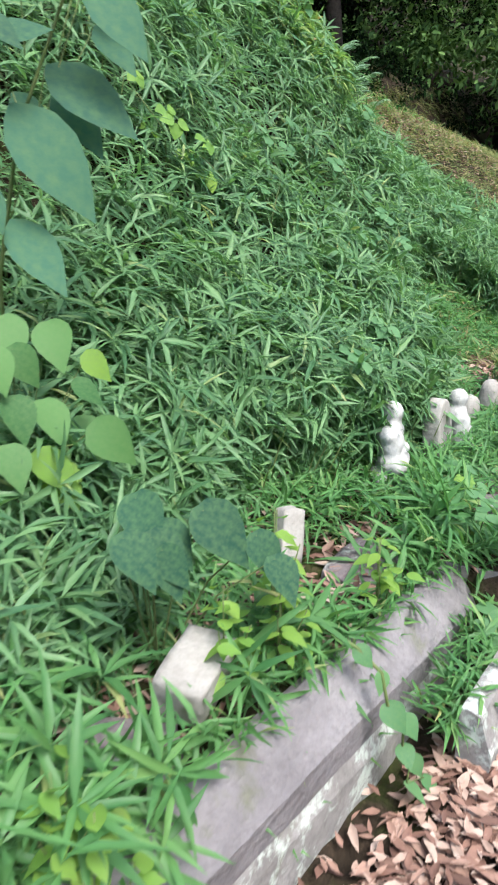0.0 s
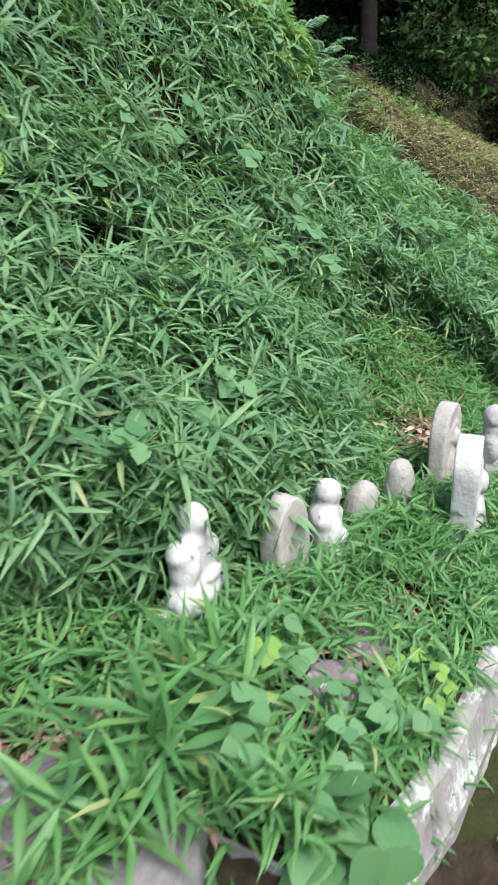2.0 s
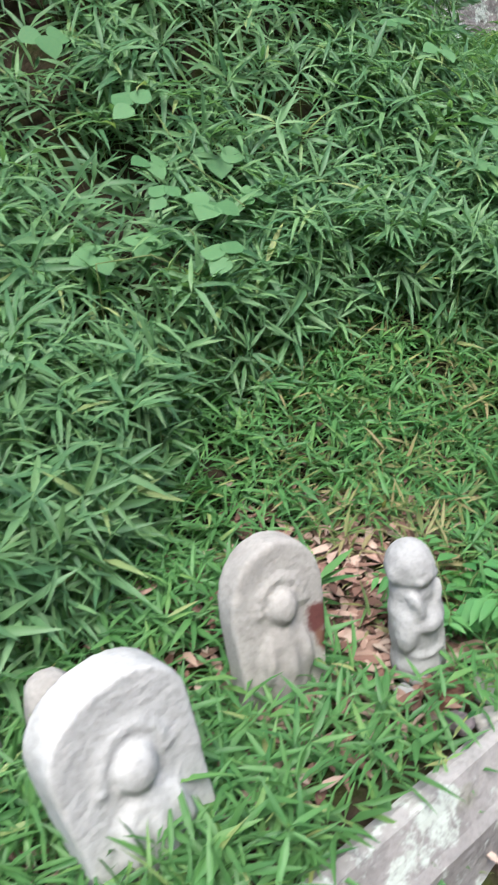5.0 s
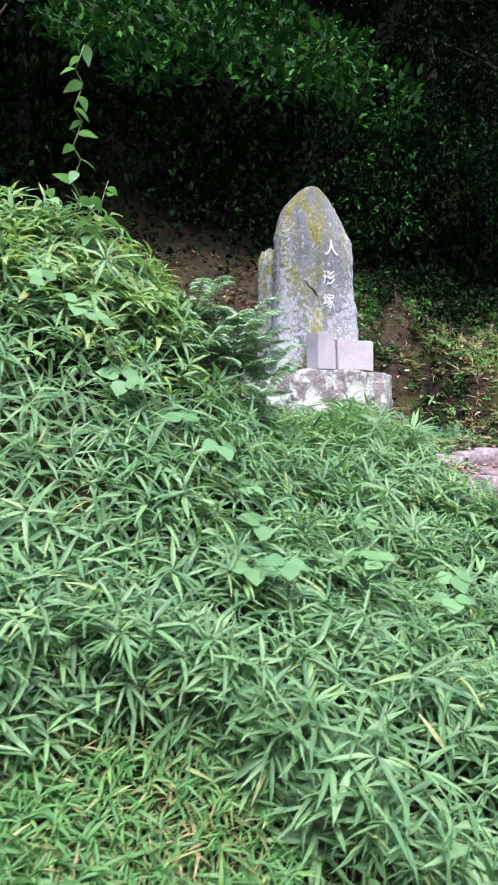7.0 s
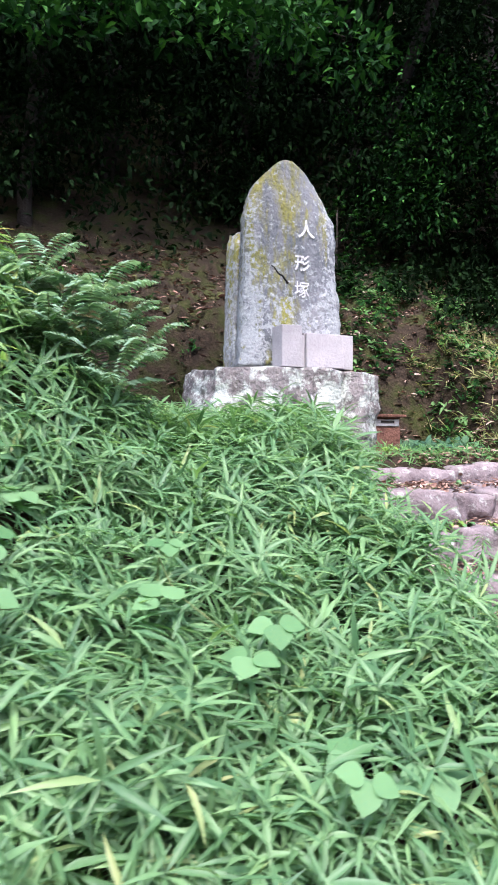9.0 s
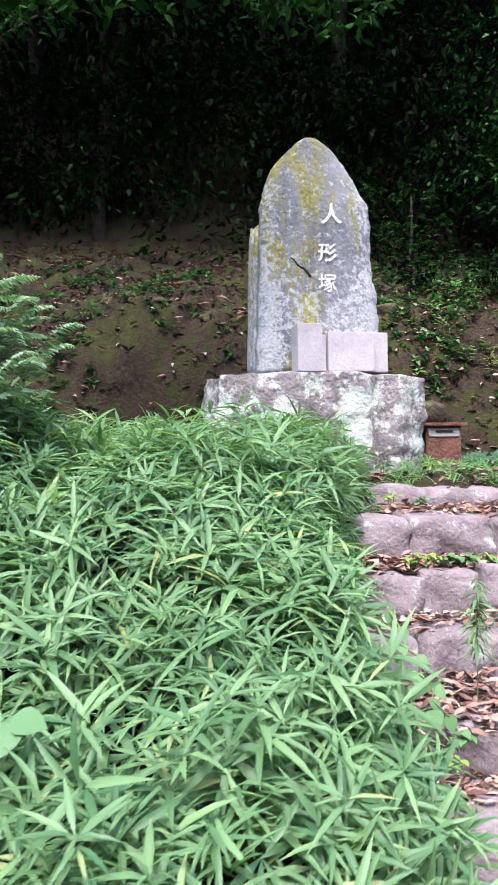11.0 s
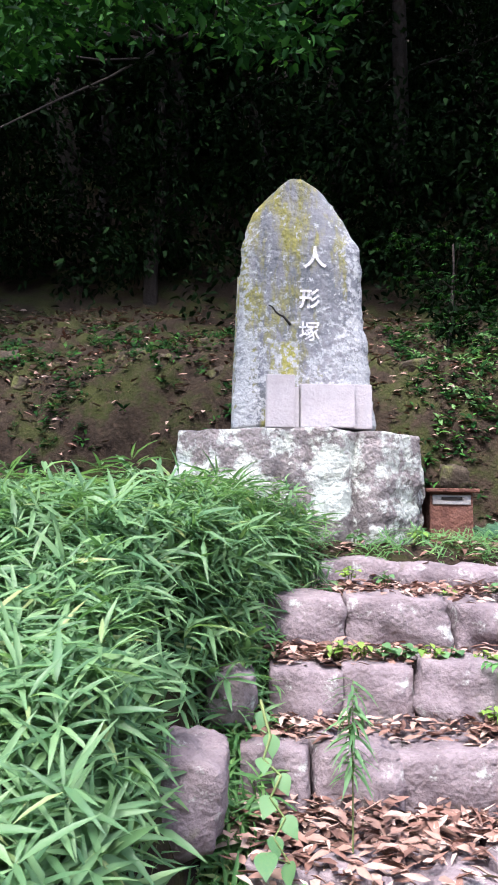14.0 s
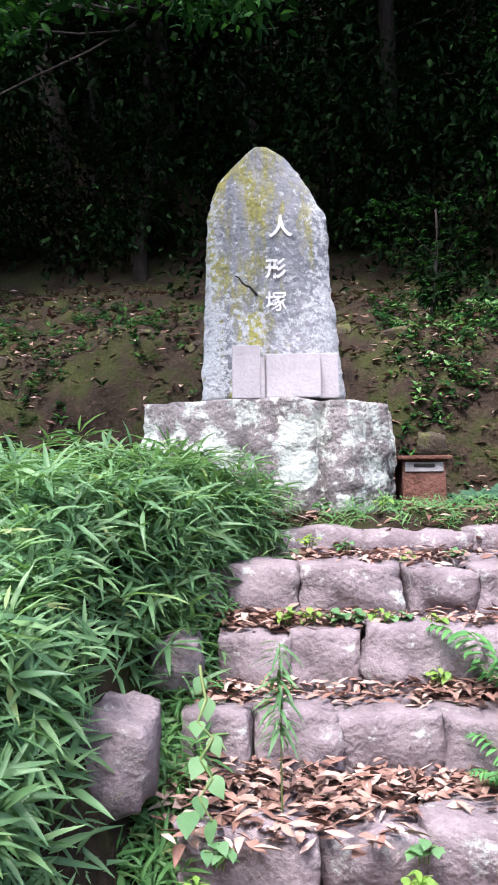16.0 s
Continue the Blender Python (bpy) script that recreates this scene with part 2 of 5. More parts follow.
def part(name, bm, mat, parent=None, label="", smooth=True):
    me = bpy.data.meshes.new(name)
    bmesh.ops.recalc_face_normals(bm, faces=bm.faces)
    bm.to_mesh(me)
    bm.free()
    me.materials.append(mat)
    if smooth:
        me.polygons.foreach_set("use_smooth", np.ones(len(me.polygons), bool))
    ob = new(name, me)
    if parent:
        ob.parent = parent
    if label:
        ob["label"] = label
    return ob


def empty(name, m, **tags):
    ob = new(name)
    ob.matrix_world = m
    return tagged(ob, **tags)


def unit(a):
    return a / np.maximum(np.linalg.norm(a, axis=-1, keepdims=True), 1e-9)


def blades(P, D, U, L, W, droop, fold=0.25):
    """Vertex and face arrays of many folded, arching blades: 8 vertices each."""
    n = len(P)
    D = unit(D)
    S = unit(np.cross(D, U))
    N = np.cross(S, D)
    L, W, droop = (np.broadcast_to(np.asarray(v, float), (n,)) for v in (L, W, droop))
    rows = ((0.0, 0, 0), (0.32, -0.5, 1), (0.32, 0, 0), (0.32, 0.5, 1), (0.68, -0.36, 1), (0.68, 0, 0), (0.68, 0.36, 1), (1.0, 0, 0))
    out = np.empty((n, 8, 3))
    for k, (s, w, up) in enumerate(rows):
        out[:, k] = P + D * (L * s)[:, None] + S * (W * w)[:, None] + N * (up * fold * W * abs(w) * 2 - droop * L * s * s)[:, None]
    tri = np.array([(0, 2, 1), (0, 3, 2), (1, 2, 5), (1, 5, 4), (2, 3, 6), (2, 6, 5), (4, 5, 7), (5, 6, 7)])
    faces = (tri[None] + 8 * np.arange(n)[:, None, None]).reshape(-1, 3)
    return out.reshape(-1, 3), faces


def array_mesh(name, verts, faces, mat, parent=None, smooth=True):
    me = bpy.data.meshes.new(name)
    me.vertices.add(len(verts))
    me.vertices.foreach_set("co", np.ascontiguousarray(verts, np.float32).ravel())
    me.loops.add(len(faces) * 3)
    me.loops.foreach_set("vertex_index", np.ascontiguousarray(faces, np.int32).ravel())
    me.polygons.add(len(faces))
    me.polygons.foreach_set("loop_start", np.arange(0, len(faces) * 3, 3, dtype=np.int32))
    me.polygons.foreach_set("use_smooth", np.full(len(faces), smooth))
    me.materials.append(mat)
    me.update(calc_edges=True)
    ob = new(name, me)
    if parent:
        ob.parent = parent
    return ob


def limb(bm, pts, r0, r1, sides=8):
    rings = []
    for i, p in enumerate(pts):
        d = (pts[min(i + 1, len(pts) - 1)] - pts[max(i - 1, 0)]).normalized()
        q = d.to_track_quat("Z", "Y")
        r = r0 + (r1 - r0) * i / (len(pts) - 1)
        rings.append([bm.verts.new(p + q @ Vector((math.cos(a) * r, math.sin(a) * r, 0)) * (1 + 0.12 * noise.noise(p * 3 + Vector((a, 0, 0))))) for a in np.linspace(0, 2 * math.pi, sides, endpoint=False)])
    for a, b in zip(rings, rings[1:]):
        for i in range(sides):
            bm.faces.new((a[i], a[(i + 1) % sides], b[(i + 1) % sides], b[i]))
    bm.faces.new(rings[-1])


RNG = np.random.default_rng(7)


def smooth01(a, b, v):
    t = np.clip((v - a) / (b - a), 0, 1)
    return t * t * (3 - 2 * t)


def wobble(x, y, s=1.0):
    """Gentle unevenness, within about -1 to 1."""
    return (np.sin(1.7 * x * s + 0.6) * np.cos(1.3 * y * s - 0.4) + 0.6 * np.sin(3.1 * x * s - 2.2 * y * s) + 0.4 * np.cos(5.3 * x * s + 4.1 * y * s + 1.0)) / 2


# ---- the lie of the land ----
def wall_y(x):
    """Front of the retaining wall: the tall length, then the low one that stands a little before it."""
    x = np.asarray(x, float)
    return np.where(x < -5.54, -4.27 - 0.06 * np.clip(x + 5.8, -3, 1.0), low_wall_y(x))


def low_wall_y(x):
    return np.interp(x, [-6.2, -5.0, -4.33, -3.3, -2.75], [-4.50, -4.53, -4.43, -4.17, -4.06])


def stair_z(y):
    return np.interp(y, [-3.2, -2.80, -2.42, -2.03, -1.68, -1.42, -1.13, -0.58, 0.0], [0.0, 0.02, 0.15, 0.36, 0.56, 0.77, 0.97, 1.17, 1.34])


def cover_top(x, y):
    """Height of the top of the bamboo grass on the bank."""
    v = y - 0.22 * smooth01(-3.6, -4.8, x) * -1
    left = np.interp(v, [-4.3, -3.9, -3.6, -3.3, -3.0, -2.7, -2.4, -2.1, -1.7, -1.2, -0.4, 1.0],
                     [0.28, 0.36, 0.52, 0.72, 0.95, 1.20, 1.52, 2.02, 2.52, 2.45, 2.0, 2.1])
    right = np.interp(y, [-4.0, -3.6, -3.3, -3.0, -2.7, -2.4, -2.1, -1.8, -1.4, -0.8, 0.0, 1.0],
                      [0.30, 0.56, 0.76, 0.90, 1.02, 1.19, 1.40, 1.54, 1.60, 1.60, 1.60, 1.7])
    k = smooth01(-2.5, -1.4, x)
    return left * (1 - k) + right * k + 0.05 * wobble(x, y, 2.2)


def ground_z(x, y):
    x, y = np.asarray(x, float), np.asarray(y, float)
    bank = cover_top(x, y) - 0.30 * smooth01(-4.0, -3.3, y) - 0.02
    terrace = np.interp(x, [-9, -7, -5.8, -4.6, -3.4, -2.6], [0.52, 0.42, 0.30, 0.24, 0.22, 0.16])
    bank = np.where(y < -3.3, np.minimum(bank, terrace + 0.55 * np.clip(y + 3.75, 0, 1)), bank)
    stairs = stair_z(y)
    k = smooth01(-0.62, -0.34, x)
    z = bank * (1 - k) + stairs * k
    right = 1.42 + 0.5 * (y + 0.9) + 0.1
    z = z + smooth01(1.35, 1.9, x) * smooth01(-2.6, -0.6, y) * (right - z) * smooth01(9, 3, x)
    # the plot round the tall stone, and the earth bank behind it
    flat = 1.43 + 0.02 * wobble(x, y, 3)
    z = z + smooth01(-0.75, -0.3, y) * (flat - z) * smooth01(-1.9, -1.2, x) * smooth01(1.9, 1.2, x)
    behind = np.interp(y, [0.45, 0.7, 0.95, 1.25, 1.7, 2.3, 4.0, 7.0, 14, 30], [1.5, 1.62, 2.2, 2.6, 2.85, 3.1, 3.9, 6.5, 14.0, 28.0]) + 0.10 * wobble(x, y, 1.6)
    z = np.maximum(z, behind * smooth01(0.3, 0.7, y))
    low = 0.0 + 0.015 * wobble(x, y, 2.0) + 0.05 * smooth01(-6.5, -8, x)
    front = wall_y(x) + 0.045
    edge_y = np.where(x < -2.75, front, np.interp(x, [-2.75, -2.4, -0.6, 0.5], [-4.02, -3.75, -3.3, -3.1]))
    w = smooth01(0.0, 0.06, y - edge_y) * (x < -2.75) + smooth01(0.0, 0.45, y - edge_y) * (x >= -2.75)
    z = low * (1 - w) + z * w
    # unseen rise behind the walk, added to block light from the low sky
    z = z + 0.75 * np.clip(-9.0 - y, 0, 18) * smooth01(-9, -11, y)
    far = smooth01(40, 120, np.hypot(x, y))
    return z * (1 - far) + far * 14.0


def spread(a, b, step, out):
    fine = np.arange(a, b, step)
    grow = np.cumsum(step * 1.25 ** np.arange(1, 40))
    grow = grow[grow < out]
    return np.concatenate([a - grow[::-1], fine, b + grow])


def build_ground():
    xs, ys = spread(-8.6, 3.0, 0.06, 400), spread(-5.2, 3.2, 0.05, 400)
    X, Y = np.meshgrid(xs, ys)
    Z = ground_z(X, Y) + 0.07 * wobble(X, Y, 5.0) * smooth01(0.7, 1.1, Y) * smooth01(4, 3, Y) + 0.045 * wobble(X + 3, Y, 11.0) * smooth01(0.7, 1.1, Y) * smooth01(4, 3, Y) + 0.012 * RNG.standard_normal(X.shape) * (np.hypot(X, Y) < 12)
    V = np.stack([X, Y, Z], -1).reshape(-1, 3)
    n, k = len(xs), len(ys)
    i = (np.arange(k - 1)[:, None] * n + np.arange(n - 1)).ravel()
    F = np.concatenate([np.stack([i, i + 1, i + n + 1], -1), np.stack([i, i + n + 1, i + n], -1)])
    tagged(array_mesh("ground", V, F, SOIL), "dark brown soil of the path, terrace and wooded bank, plus an unseen light-blocking rise", "ground", kind="structure")


build_ground()


# ---- stones ----
def stone(name, size, mat, parent, m, seed=0, power=0.5, rough=0.06, cuts=5, label=""):
    """A rounded, uneven block of the given size round its middle."""
    bm = bmesh.new()
    bmesh.ops.create_cube(bm, size=2.0)
    bmesh.ops.subdivide_edges(bm, edges=bm.edges[:], cuts=cuts, use_grid_fill=True)
    o = Vector((seed * 3.7, seed * 1.9, seed * 5.3))
    for v in bm.verts:
        c = v.co.copy()
        ball = c.normalized()
        c = c.lerp(ball * 1.25, power)
        c += ball * rough * (2 * noise.noise(c * 1.1 + o) + noise.noise(c * 3.0 + o) + 0.5 * noise.noise(c * 7.0 + o))
        v.co = Vector((c.x * size[0], c.y * size[1], c.z * size[2])) * 0.5
    ob = part(name, bm, mat, parent, label)
    ob.matrix_local = m
    return ob


# retaining wall of two lengths, with a sloping cap
def wall_length(name, x0, x1, line, tops, deep, label, top_mat):
    """An old concrete kerb wall; tops: height of its back edge at each end."""
    thing = empty(name, pose(x0, 0, 0), label=label, category="retaining wall", kind="structure")
    n = int((x1 - x0) / 0.05)
    for piece, mat, prof in (("cap", top_mat, ((deep, -0.25), (deep, 0.0), (deep - 0.02, 0.006), (deep - 0.05, 0.0), (0.012, -0.09), (0.0, -0.11), (0.004, -0.2), (0.03, -0.25))),
                             ("face", WALLFACE, ((deep - 0.02, -1.0), (deep - 0.02, -0.22), (0.008, -0.202), (-0.005, -0.25), (-0.01, -0.4), (-0.018, -0.7), (-0.02, -1.0)))):
        V, Fc = [], []
        for i in range(n + 1):
            x = x0 + (x1 - x0) * i / n
            top = tops[0] + (tops[1] - tops[0]) * i / n
            for k, (dy, dz) in enumerate(prof):
                r = 0.007 * noise.noise((x * 2.2, k * 0.5, x0 * 9)) + 0.002 * noise.noise((x * 9, k * 0.4, 2))
                V.append((x - x0, float(line(x)) + dy + r, top + dz + r))
        q = len(prof)
        for i in range(n):
            for k in range(q):
                Fc.append((i * q + k, i * q + (k + 1) % q, (i + 1) * q + (k + 1) % q, (i + 1) * q + k))
        Fc += [tuple(range(q)), tuple(n * q + k for k in reversed(range(q)))]
        link_mesh(piece, V, Fc, mat, thing)
    return thing


wall_length("retaining_wall", -9.0, -5.5, wall_y, (0.62, 0.29), 0.13, "grey concrete retaining wall with white lichen", CONCRETE)
wall_length("retaining_wall", -6.08, -2.75, low_wall_y, (0.20, 0.23), 0.09, "low weathered concrete retaining wall beside the leafy path", WALLFACE)

# steps of field stones
STEPS = (  # height of the tread, front, joints along the step
    (1.388, -0.58, (-0.5, -0.1, 0.38, 0.86, 1.35)),
    (1.235, -1.13, (-0.36, 0.085, 0.48, 0.74, 1.12, 1.5)),
    (1.035, -1.42, (-0.235, 0.026, 0.286, 0.685, 1.05, 1.5)),
    (0.835, -1.68, (-0.31, -0.10, 0.17, 0.506, 0.9, 1.45)),
    (0.62, -2.03, (-0.27, 0.09, 0.40, 0.85, 1.4)),
    (0.42, -2.42, (-0.36, 0.02, 0.45, 0.9, 1.4)),
    (0.21, -2.80, (-0.30, 0.15, 0.6, 1.0, 1.45)),
)
steps = empty("stone_steps", pose(0, 0, 0), label="old steps of rounded purple-grey field stones with dry leaves", category="steps", kind="structure")
for row, (top, front, joints) in enumerate(STEPS):
    for k, (a, b) in enumerate(zip(joints, joints[1:])):
        q = random.Random(row * 31 + k)
        h = 0.27
        d = (STEPS[row - 1][1] - front if row else 0.5) + q.uniform(0.06, 0.14)
        stone("stone", ((b - a) * q.uniform(0.99, 1.06), d, h), STEP_STONE, steps,
              pose((a + b) / 2, front + d / 2 + q.uniform(-0.035, 0.025), top - h / 2 + q.uniform(-0.025, 0.012), q.uniform(-4, 4), q.uniform(-4, 4), q.uniform(-5, 5)),
              seed=row * 7 + k, power=q.uniform(0.10, 0.36), rough=q.uniform(0.06, 0.12), cuts=9)
side = empty("edge_stones", pose(0, 0, 0), label="large lichened boulders edging the steps", category="stones", kind="structure")
for k, (x, y, z, s) in enumerate(((-0.475, -1.96, 0.80, (0.24, 0.28, 0.25)), (-0.38, -1.44, 0.95, (0.18, 0.24, 0.18)), (-0.40, -1.10, 1.14, (0.24, 0.26, 0.20)), (-0.52, -2.55, 0.25, (0.28, 0.36, 0.30)))):
    stone("boulder", s, STEP_STONE, side, pose(x, y, z, 4, 3, 12 * k), seed=50 + k, power=0.42, rough=0.12, cuts=9)

# rock plinth and the tall stone
def build_plinth():
    """A broad rough rock, its front split by cracks and falling back at one end."""
    ob = stone("rock_plinth", (1.36, 0.76, 0.62), ROCK, None, pose(-0.085, 0.11, 1.722, 0, 0.4, 1), seed=5, power=0.17, rough=0.05, cuts=44)
    for v in ob.data.vertices:
        x, y, z = v.co
        front = float(smooth01(0.05, -0.2, y))
        dent = 0.20 * float(smooth01(0.38, 0.70, x)) + 0.05 * float(smooth01(-0.45, -0.68, x))
        for cx, lean, w, d in ((0.285, 0.02, 0.022, 0.07), (-0.12, 0.25, 0.02, 0.035), (-0.50, -0.1, 0.03, 0.05), (0.03, 0.05, 0.012, 0.03)):
            dent += d * math.exp(-((x - cx - lean * z + 0.02 * noise.noise((z * 9, cx * 7, 0))) / w) ** 2)
        dent += 0.03 * abs(noise.noise((x * 5, z * 5, 4))) + 0.015 * abs(noise.noise((x * 14, z * 14, 9)))
        v.co.y += dent * front
        v.co.z += 0.012 * noise.noise((x * 6, y * 6, 2)) * float(smooth01(0.1, 0.3, z))
    return tagged(ob, "broad grey rock plinth blotched with white lichen", "rock plinth")


build_plinth()


def build_stele():
    """Upright slab with an uneven pointed outline."""
    prof = ((0.0, -0.415, 0.395), (0.12, -0.405, 0.385), (0.45, -0.392, 0.355), (0.56, -0.387, 0.335), (0.7, -0.382, 0.325), (0.92, -0.376, 0.322), (1.0, -0.37, 0.312), (1.08, -0.362, 0.29),
            (1.18, -0.345, 0.235), (1.27, -0.31, 0.19), (1.33, -0.265, 0.145), (1.38, -0.222, 0.115), (1.42, -0.18, 0.08), (1.455, -0.14, 0.03), (1.47, -0.11, -0.005))
    bm = bmesh.new()
    zs = np.linspace(0, 1.47, 60)
    rings = []
    for z in zs:
        a = np.interp(z, [p[0] for p in prof], [p[1] for p in prof]) + 0.016 * noise.noise((z * 9, 1, 0)) + 0.010 * noise.noise((z * 30, 1, 0))
        b = np.interp(z, [p[0] for p in prof], [p[2] for p in prof]) + 0.016 * noise.noise((z * 9, 5, 0)) + 0.010 * noise.noise((z * 30, 5, 0))
        deep = 0.13 * (1 - 0.45 * smooth01(1.0, 1.47, z))
        ring = []
        for u in np.linspace(0, 1, 22):
            x = a + (b - a) * u
            bulge = (1 - abs(2 * u - 1) ** 4)
            ring.append((x, -deep * (0.45 + 0.55 * bulge) + 0.010 * noise.noise((x * 5, z * 4, 3)) + 0.004 * noise.noise((x * 20, z * 12, 3)), z))
        for u in np.linspace(1, 0, 12):
            x = a + (b - a) * u
            ring.append((x, deep * (0.5 + 0.5 * (1 - abs(2 * u - 1) ** 4)), z))
        rings.append([bm.verts.new(p) for p in ring])
    for r0, r1 in zip(rings, rings[1:]):
        for i in range(len(r0)):
            bm.faces.new((r0[i], r0[(i + 1) % len(r0)], r1[(i + 1) % len(r0)], r1[i]))
    bm.faces.new(rings[0])
    bm.faces.new(rings[-1])
    thing = empty("memorial_stone", pose(-0.04, 0.13, 2.065), label="tall weathered slate memorial stone with lichen, moss and lettering", category="memorial stone")
    part("slab", bm, SLATE, thing)

    def face_y(x, z):
        lo = np.interp(z, [p[0] for p in prof], [p[1] for p in prof])
        hi = np.interp(z, [p[0] for p in prof], [p[2] for p in prof])
        deep = 0.13 * (1 - 0.45 * smooth01(1.0, 1.47, z))
        u = (x - lo) / (hi - lo)
        return -deep * (0.45 + 0.55 * (1 - abs(2 * u - 1) ** 4)) + 0.010 * noise.noise((x * 5, z * 4, 3))

    for text, x, z, size in (("\u4eba", 0.05, 0.965, 0.135), ("\u5f62", 0.02, 0.725, 0.118), ("\u585a", 0.02, 0.535, 0.122)):
        cu = bpy.data.curves.new("letter", "FONT")
        cu.body, cu.size, cu.align_x, cu.align_y, cu.offset = text, size, "CENTER", "CENTER", 0.0012 if z < 0.6 else 0.003
        tmp = bpy.data.objects.new("letter", cu)
        scene.collection.objects.link(tmp)
        me = bpy.data.meshes.new_from_object(tmp.evaluated_get(bpy.context.evaluated_depsgraph_get()))
        bpy.data.objects.remove(tmp)
        me.materials.clear()
        me.materials.append(PAINT)
        for v in me.vertices:
            p = (x + v.co.x, z + v.co.y)
            v.co = (p[0] + 0.003 * noise.noise((v.co.x * 60, v.co.y * 60, 1)), face_y(*p) - 0.010, p[1] + 0.003 * noise.noise((v.co.x * 60, v.co.y * 60, 7)))
        ob = new("letter", me)
        ob.parent = thing
        ob["label"] = "white painted character"
    bm = bmesh.new()
    pts = [(-0.21 + 0.125 * k / 6, 0.70 - 0.11 * k / 6 + 0.008 * math.sin(k * 1.9)) for k in range(7)]
    limb(bm, [Vector((x, face_y(x, z) + 0.001, z)) for x, z in pts], 0.004, 0.009, 6)
    part("gash", bm, DARK, thing, "dark crack in the face")
    # a rougher slab leaning behind its edge
    stone("backing_slab", (0.14, 0.16, 1.0), SLATE, thing, pose(-0.345, 0.19, 0.47, 0, 1.5, 8), seed=81, power=0.2, rough=0.05, cuts=7)


build_stele()


def block(name, size, mat, m, bevel=0.006, parent=None, **tags):
    bm = bmesh.new()
    bmesh.ops.create_cube(bm, size=1)
    bmesh.ops.scale(bm, verts=bm.verts, vec=size)
    bmesh.ops.bevel(bm, geom=bm.edges[:], offset=bevel, segments=2, affect="EDGES", profile=0.6)
    ob = part(name, bm, mat, parent, smooth=False)
    if parent:
        ob.matrix_local = m
    else:
        ob.matrix_world = m
    return tagged(ob, **tags) if tags else ob


vase = empty("granite_vase_block", pose(-0.185, -0.12, 2.04, 0, 0, 2), label="pale square granite vase block on the plinth", category="vase block")
block("body", (0.15, 0.16, 0.285), GRANITE, pose(0, 0, 0.142), parent=vase)
urn = empty("granite_box", pose(0.10, -0.10, 2.04, 0, 0, 2), label="pale granite offering box with a front plate", category="offering box")
block("body", (0.39, 0.17, 0.24), GRANITE, pose(0.01, 0.02, 0.12), parent=urn)
block("front_plate", (0.285, 0.03, 0.235), GRANITE, pose(-0.035, -0.085, 0.118, -3), parent=urn)
block("left_stop", (0.03, 0.1, 0.22), GRANITE, pose(-0.20, -0.03, 0.11), parent=urn)

# rusty collection box
cbox = empty("collection_box", pose(0.80, 0.32, 1.47, 0, 0, 3), label="rusty metal collection box with a slot and lid", category="collection box")
block("body", (0.25, 0.22, 0.31), RUST, pose(0, 0, 0.105), parent=cbox)
block("lid", (0.31, 0.28, 0.022), RUST, pose(0.0, -0.01, 0.272, 2), parent=cbox)
block("slot_plate", (0.22, 0.012, 0.055), PALE_STONE, pose(0.0, -0.113, 0.215), 0.003, parent=cbox)
block("slot", (0.12, 0.012, 0.016), DARK, pose(0.0, -0.119, 0.222), 0.002, parent=cbox)


# ---- statues: each one plain carved shape ----
def blob(bm, c, r, turn=(0, 0, 0)):
    made = bmesh.ops.create_icosphere(bm, subdivisions=3, radius=1.0)
    m = pose(*c, *turn) @ Matrix.Diagonal((*r, 1))
    bmesh.ops.transform(bm, matrix=m, verts=made["verts"])


def fused(name, bm, mat, m, voxel, label, category="statue", group="stone statues on the terrace"):
    ob = part(name, bm, mat)
    ob.matrix_world = m
    r = ob.modifiers.new("fuse", "REMESH")
    r.mode, r.voxel_size, r.use_smooth_shade = "VOXEL", voxel, True
    s = ob.modifiers.new("soften", "SMOOTH")
    s.factor, s.iterations = 0.5, 9
    return tagged(ob, label, category, group)


def tablet(bm, w, h, d, arch):
    """An upright tablet with a rounded head."""
    side = [(-w / 2 * 0.86, 0), (-w / 2, h * (1 - arch))]
    top = [(-w / 2 * math.cos(a), h * (1 - arch) + h * arch * math.sin(a) ** 0.8) for a in np.linspace(0, math.pi, 15)[1:-1]]
    out = side + top + [(w / 2, h * (1 - arch)), (w / 2 * 0.86, 0)]
    f = bm.faces.new([bm.verts.new((x, -d / 2, z)) for x, z in out])
    made = bmesh.ops.extrude_face_region(bm, geom=[f])
    bmesh.ops.translate(bm, vec=(0, d, 0), verts=[g for g in made["geom"] if isinstance(g, bmesh.types.BMVert)])


